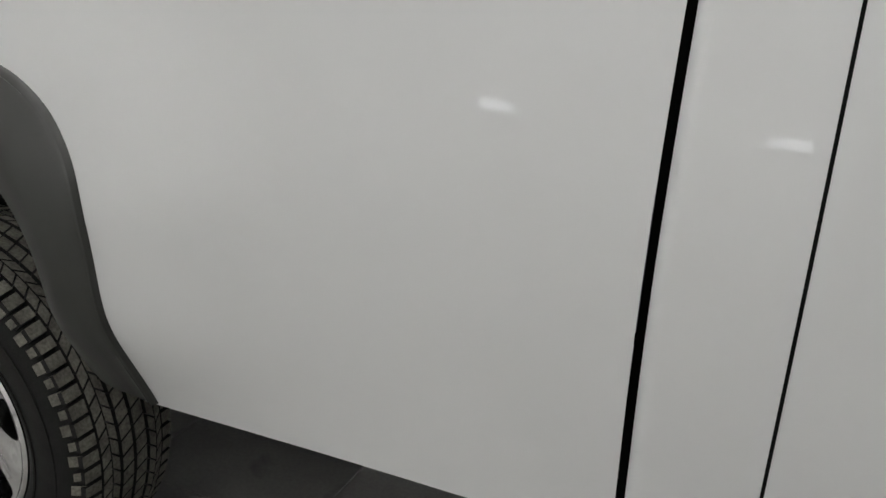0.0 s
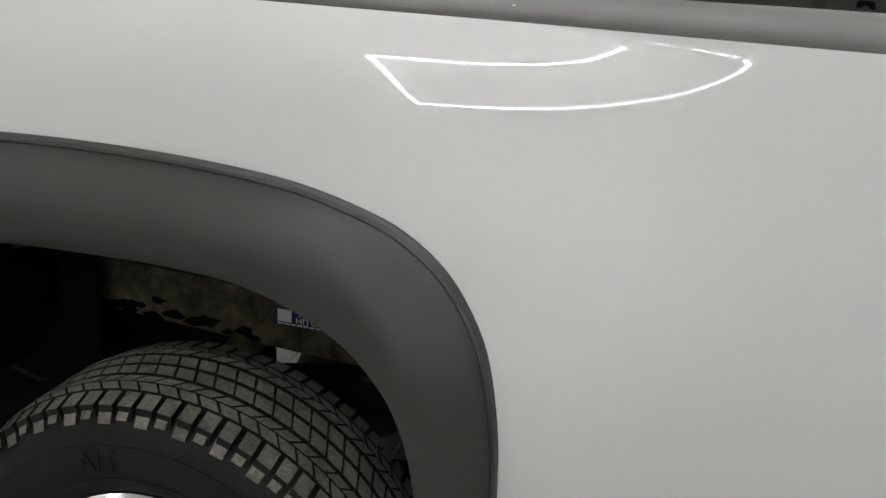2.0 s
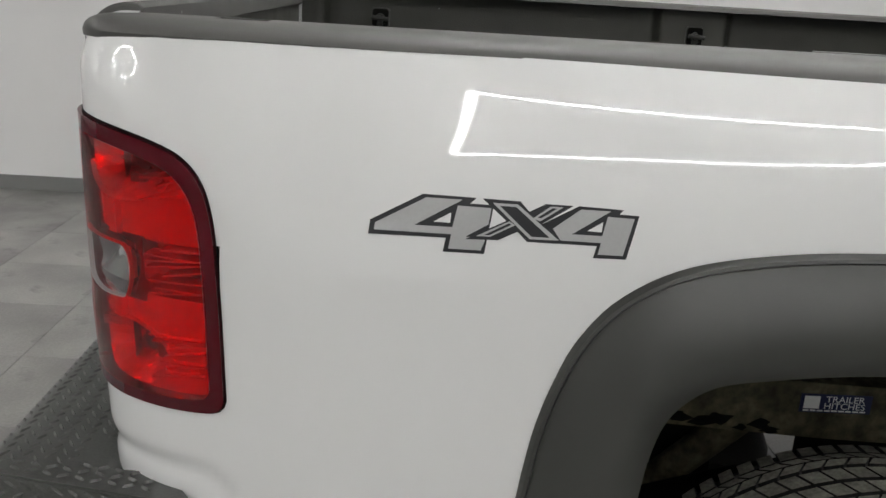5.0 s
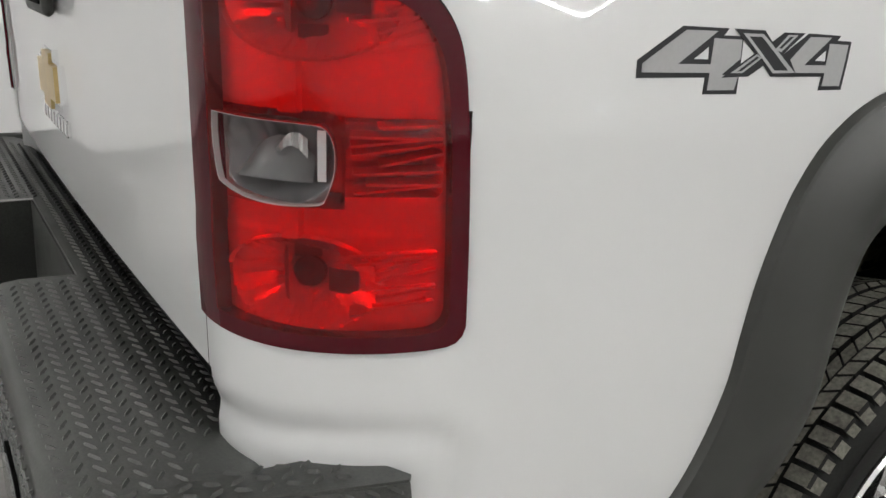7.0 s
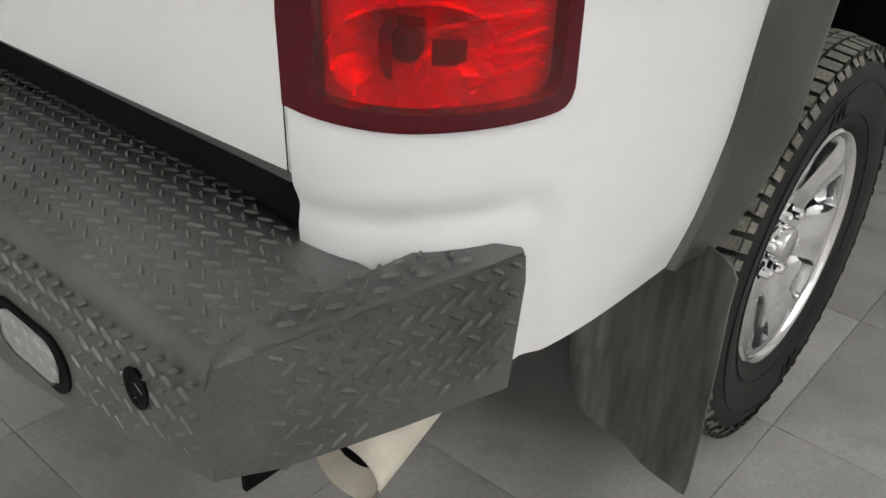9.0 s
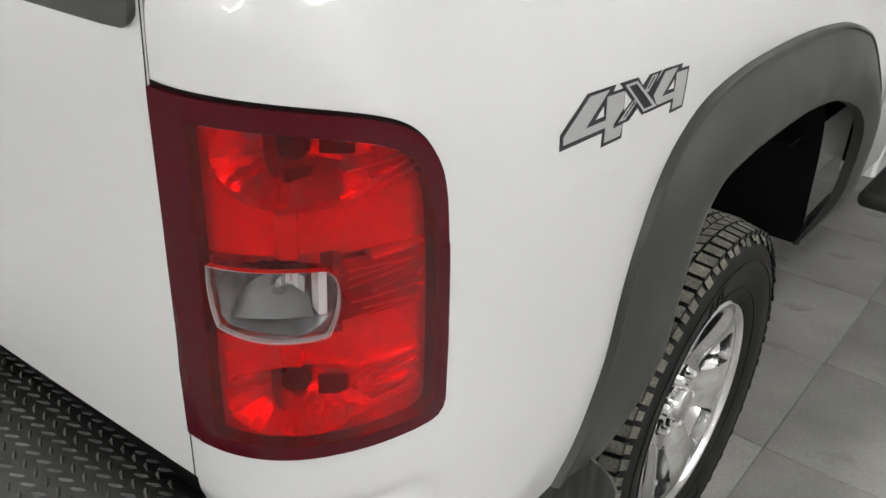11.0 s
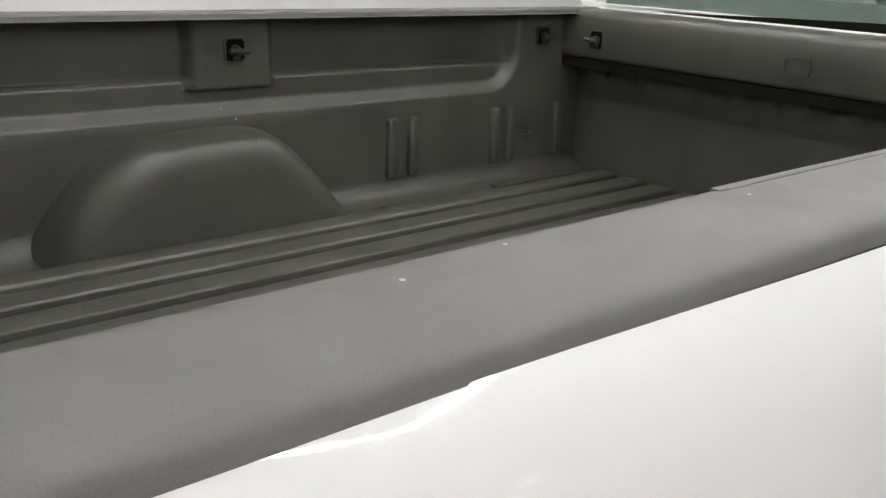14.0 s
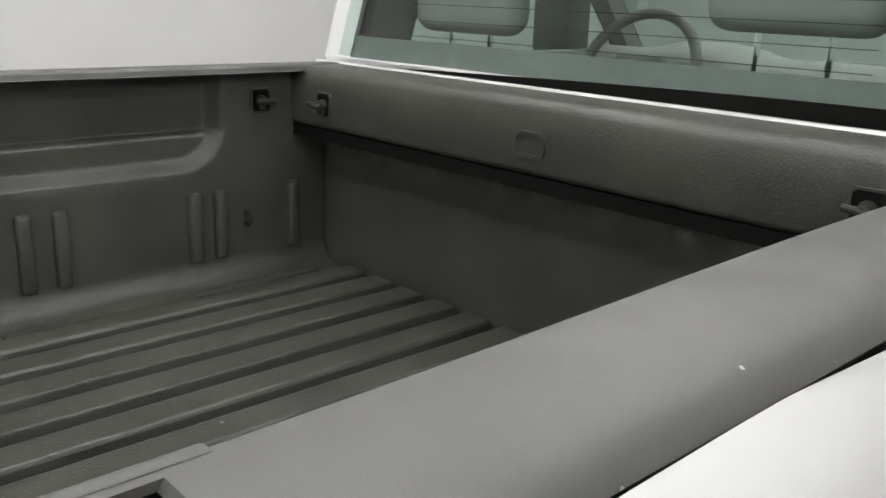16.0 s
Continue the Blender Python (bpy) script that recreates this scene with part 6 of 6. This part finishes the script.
for flip in (False, True):
    bm = bmesh.new()
    rows = []
    for z in np.linspace(1.48, 2.02, 8):
        y = cab_y(z) if not flip else 2 * YC - cab_y(z)
        s = 1 if not flip else -1
        x = windscreen_x(z)
        rows.append([(x + 0.02, y + s * 0.004, z), (x + 0.02, y + s * 0.07, z), (x - 0.06, y + s * 0.06, z), (x - 0.09, y + s * 0.004, z)])
    loft(bm, rows, closed=True)
    part("windscreen_pillar", bm, TRIM, cab, "grey trimmed windscreen pillar")
    bm = bmesh.new()
    rows = []
    for z in np.linspace(1.50, 2.0, 8):
        y = cab_y(z) if not flip else 2 * YC - cab_y(z)
        s = 1 if not flip else -1
        x = 2.80 + 0.16 * (z - 1.53)
        rows.append([(x - 0.06, y + s * 0.006, z), (x - 0.06, y + s * 0.05, z), (x + 0.10, y + s * 0.05, z), (x + 0.10, y + s * 0.006, z)])
    loft(bm, rows, closed=True)
    part("door_pillar", bm, TRIM, cab, "grey trimmed door pillar")
    bm = bmesh.new()
    y0, y1 = (0.07, 0.12) if not flip else (2 * YC - 0.12, 2 * YC - 0.07)
    box(bm, 2.75, 3.95, y0, y1, 0.75, 1.53, 0.015)
    part("door_trim", bm, TRIM, cab, "grey door trim")
# cab floor, dashboard, steering wheel
bm = bmesh.new()
box(bm, 2.70, 4.1, 0.08, 2 * YC - 0.08, 0.66, 0.70)
part("cab_floor", bm, TRIM, cab, "dark cab floor", smooth=False)
bm = bmesh.new()
prof = spline([(4.02, 1.53), (3.88, 1.545), (3.76, 1.53), (3.70, 1.48), (3.69, 1.36), (3.75, 1.15), (3.82, 0.95)], 24)
loft(bm, [[(p[0], y, p[1] + 0.035 * math.exp(-((y - 1.435) / 0.17) ** 4) * (1 if p[1] > 1.4 else 0)) for p in prof] for y in np.linspace(0.10, 2 * YC - 0.10, 50)])
part("dashboard", bm, TRIM, cab, "grey dashboard with an instrument hood", auto=60)
SW = Matrix.Translation((3.45, 1.43, 1.492)) @ Matrix.Rotation(radians(-64), 4, "Y")
bm = bmesh.new()
rows = []
for a in np.linspace(0, 2 * math.pi, 48, endpoint=False):
    rows.append([SW @ Vector(((0.196 + 0.0165 * math.cos(b)) * math.cos(a), (0.196 + 0.0165 * math.cos(b)) * math.sin(a), 0.0165 * math.sin(b))) for b in np.linspace(0, 2 * math.pi, 12, endpoint=False)])
loft(bm, rows, closed=True, wrap=True)
part("steering_wheel", bm, TRIM, cab, "dark grey steering wheel rim")
bm = bmesh.new()
box(bm, -0.075, 0.06, -0.085, 0.085, -0.035, 0.02, 0.02, 3, m=SW)
for s in (-1, 1):
    box(bm, -0.03, 0.02, min(s * 0.07, s * 0.178), max(s * 0.07, s * 0.178), -0.02, 0.0, 0.008, 2, m=SW)
box(bm, -0.178, -0.05, -0.04, 0.04, -0.02, 0.0, 0.008, 2, m=SW)
part("wheel_hub", bm, TRIM, cab, "grey steering wheel hub and spokes")
bm = bmesh.new()
extrude_outline(bm, [SW @ Vector((b * 0.28, -a * 0.28, 0.0215)) for a, b in bt], SW.to_3x3() @ Vector((0, 0, 0.002)))
part("hub_emblem", bm, GOLD, cab, "small gold emblem", smooth=False)
bm = bmesh.new()
tube(bm, (3.47, 1.43, 1.47), (3.75, 1.43, 1.34), 0.045, 0.06, 18)
part("steering_column", bm, TRIM, cab, "grey steering column")


def seat(y, up):
    s = empty("seat", truck)
    tagged(s, "grey cloth seat with a headrest")
    rows = []
    for z, x0, x1, hw in ((0.98, 2.98, 3.16, 0.25), (1.12, 2.95, 3.14, 0.265), (1.28, 2.905, 3.08, 0.27), (1.42, 2.87, 3.02, 0.265), (1.51, 2.85, 2.985, 0.235), (1.555, 2.86, 2.965, 0.18), (1.57, 2.88, 2.94, 0.11)):
        ring = []
        for a in np.linspace(0, 2 * math.pi, 28, endpoint=False):
            ca, sa = math.cos(a), math.sin(a)
            ring.append(((x0 + x1) / 2 + (x1 - x0) / 2 * math.copysign(abs(ca) ** 0.5, ca), y + hw * math.copysign(abs(sa) ** 0.45, sa), z))
        rows.append(ring)
    bm = bmesh.new()
    loft(bm, rows, closed=True)
    bm.faces.new([bm.verts.new(p) for p in rows[-1]])
    bmesh.ops.remove_doubles(bm, verts=bm.verts, dist=0.0005)
    part("backrest", bm, SEAT, s, "grey cloth backrest", auto=60)
    bm = bmesh.new()
    box(bm, 2.98, 3.50, y - 0.26, y + 0.26, 0.90, 1.06, 0.05, 3)
    part("cushion", bm, SEAT, s, "grey cloth seat cushion")
    bm = bmesh.new()
    box(bm, 2.835, 2.945, y - 0.185, y + 0.185, 1.603 + up, 1.80 + up, 0.05, 4)
    part("headrest", bm, SEAT, s, "grey cloth headrest")
    bm = bmesh.new()
    for k in (-0.075, 0.075):
        tube(bm, (2.89, y + k, 1.53), (2.89, y + k, 1.62 + up), 0.007, seg=10)
    part("headrest_post", bm, CHROME, s, "steel headrest posts")
    bm = bmesh.new()
    box(bm, 2.842, 2.856, y - 0.09, y + 0.09, 1.475, 1.505, 0.004)
    part("seat_back_clip", bm, TRIM, s, "grey clip on the backrest")


# ------------------------------------------------------------------ front of the truck
bm = bmesh.new()
rows = []
for x, top in ((4.02, 1.52), (4.4, 1.50), (4.9, 1.45), (5.2, 1.38), (5.30, 1.25), (5.32, 1.0)):
    rows.append([(x, 0.03, 0.9 if x > 4.1 else 0.66), (x, 0.0, 1.0), (x, 0.01, 1.25 if top > 1.3 else 1.1), (x, 0.07, top - 0.06), (x, 0.25, top), (x, YC, top + 0.02), (x, 2 * YC - 0.25, top),
                 (x, 2 * YC - 0.07, top - 0.06), (x, 2 * YC - 0.01, 1.25 if top > 1.3 else 1.1), (x, 2 * YC, 1.0), (x, 2 * YC - 0.03, 0.9 if x > 4.1 else 0.66)])
loft(bm, rows)
bm.faces.new([bm.verts.new(p) for p in rows[-1]])
part("front_body", bm, WHITE, truck, "white bonnet and front wings", auto=50)
for flip in (False, True):
    bm = bmesh.new()
    c = np.array([1.21, 0.9])
    a, b = arch_out - c, arch_in - c
    rows = [[(FRONT_X + p[0], (y if not flip else 2 * YC - y), 0.9 + p[1] * 0.9 - 0.03) for p in q] for y, q in ((-0.004, a), (-0.03, a * 0.96), (-0.045, b), (0.05, b))]
    loft(bm, rows)
    part("wheel_flare", bm, FLARE, truck, "satin black plastic wheel arch flare")
bm = bmesh.new()
box(bm, 5.28, 5.42, 0.03, 2 * YC - 0.03, 0.62, 0.90, 0.04, 3)
part("front_bumper", bm, CHROME, truck, "chrome front bumper")
for y, up in ((0.67, 0.045), (1.57, 0.0)):
    seat(y, up)

# ------------------------------------------------------------------ floor tiles
PITCH = 0.575
TX, TY = 0.057, -0.010
i0, i1 = math.floor((X0 - TX) / PITCH), math.ceil((X1 - TX) / PITCH)
j0, j1 = math.floor((Y0 - TY) / PITCH), math.ceil((Y1 - TY) / PITCH)
g = 0.0011
cache = {}
far = bmesh.new()
count = 0
for i in range(i0, i1):
    for j in range(j0, j1):
        x0, x1 = max(X0, TX + i * PITCH + g), min(X1, TX + (i + 1) * PITCH - g)
        y0, y1 = max(Y0, TY + j * PITCH + g), min(Y1, TY + (j + 1) * PITCH - g)
        if x1 - x0 < 0.01 or y1 - y0 < 0.01:
            continue
        near = -1.9 < x0 < 4.9 and -2.4 < y0 < 4.6
        if near and count < 290:
            key = (round(x1 - x0, 3), round(y1 - y0, 3))
            if key not in cache:
                bm = bmesh.new()
                box(bm, -key[0] / 2, key[0] / 2, -key[1] / 2, key[1] / 2, -0.011, 0.0, 0.0012, 1)
                me = bpy.data.meshes.new("tile")
                bm.to_mesh(me)
                bm.free()
                me.materials.append(TILE)
                cache[key] = me
            t = new("tile", cache[key])
            t.location = ((x0 + x1) / 2, (y0 + y1) / 2, 0)
            t.parent = floor
            count += 1
        else:
            vs = [far.verts.new(p) for p in ((x0, y0, 0), (x1, y0, 0), (x1, y1, 0), (x0, y1, 0))]
            far.faces.new(vs)
            lo = [far.verts.new((v.co.x, v.co.y, -0.011)) for v in vs]
            for k in range(4):
                far.faces.new((vs[k], lo[k], lo[(k + 1) % 4], vs[(k + 1) % 4]))
ft = obj("tiles", far, TILE, floor)
tagged(ft, kind="stuff")
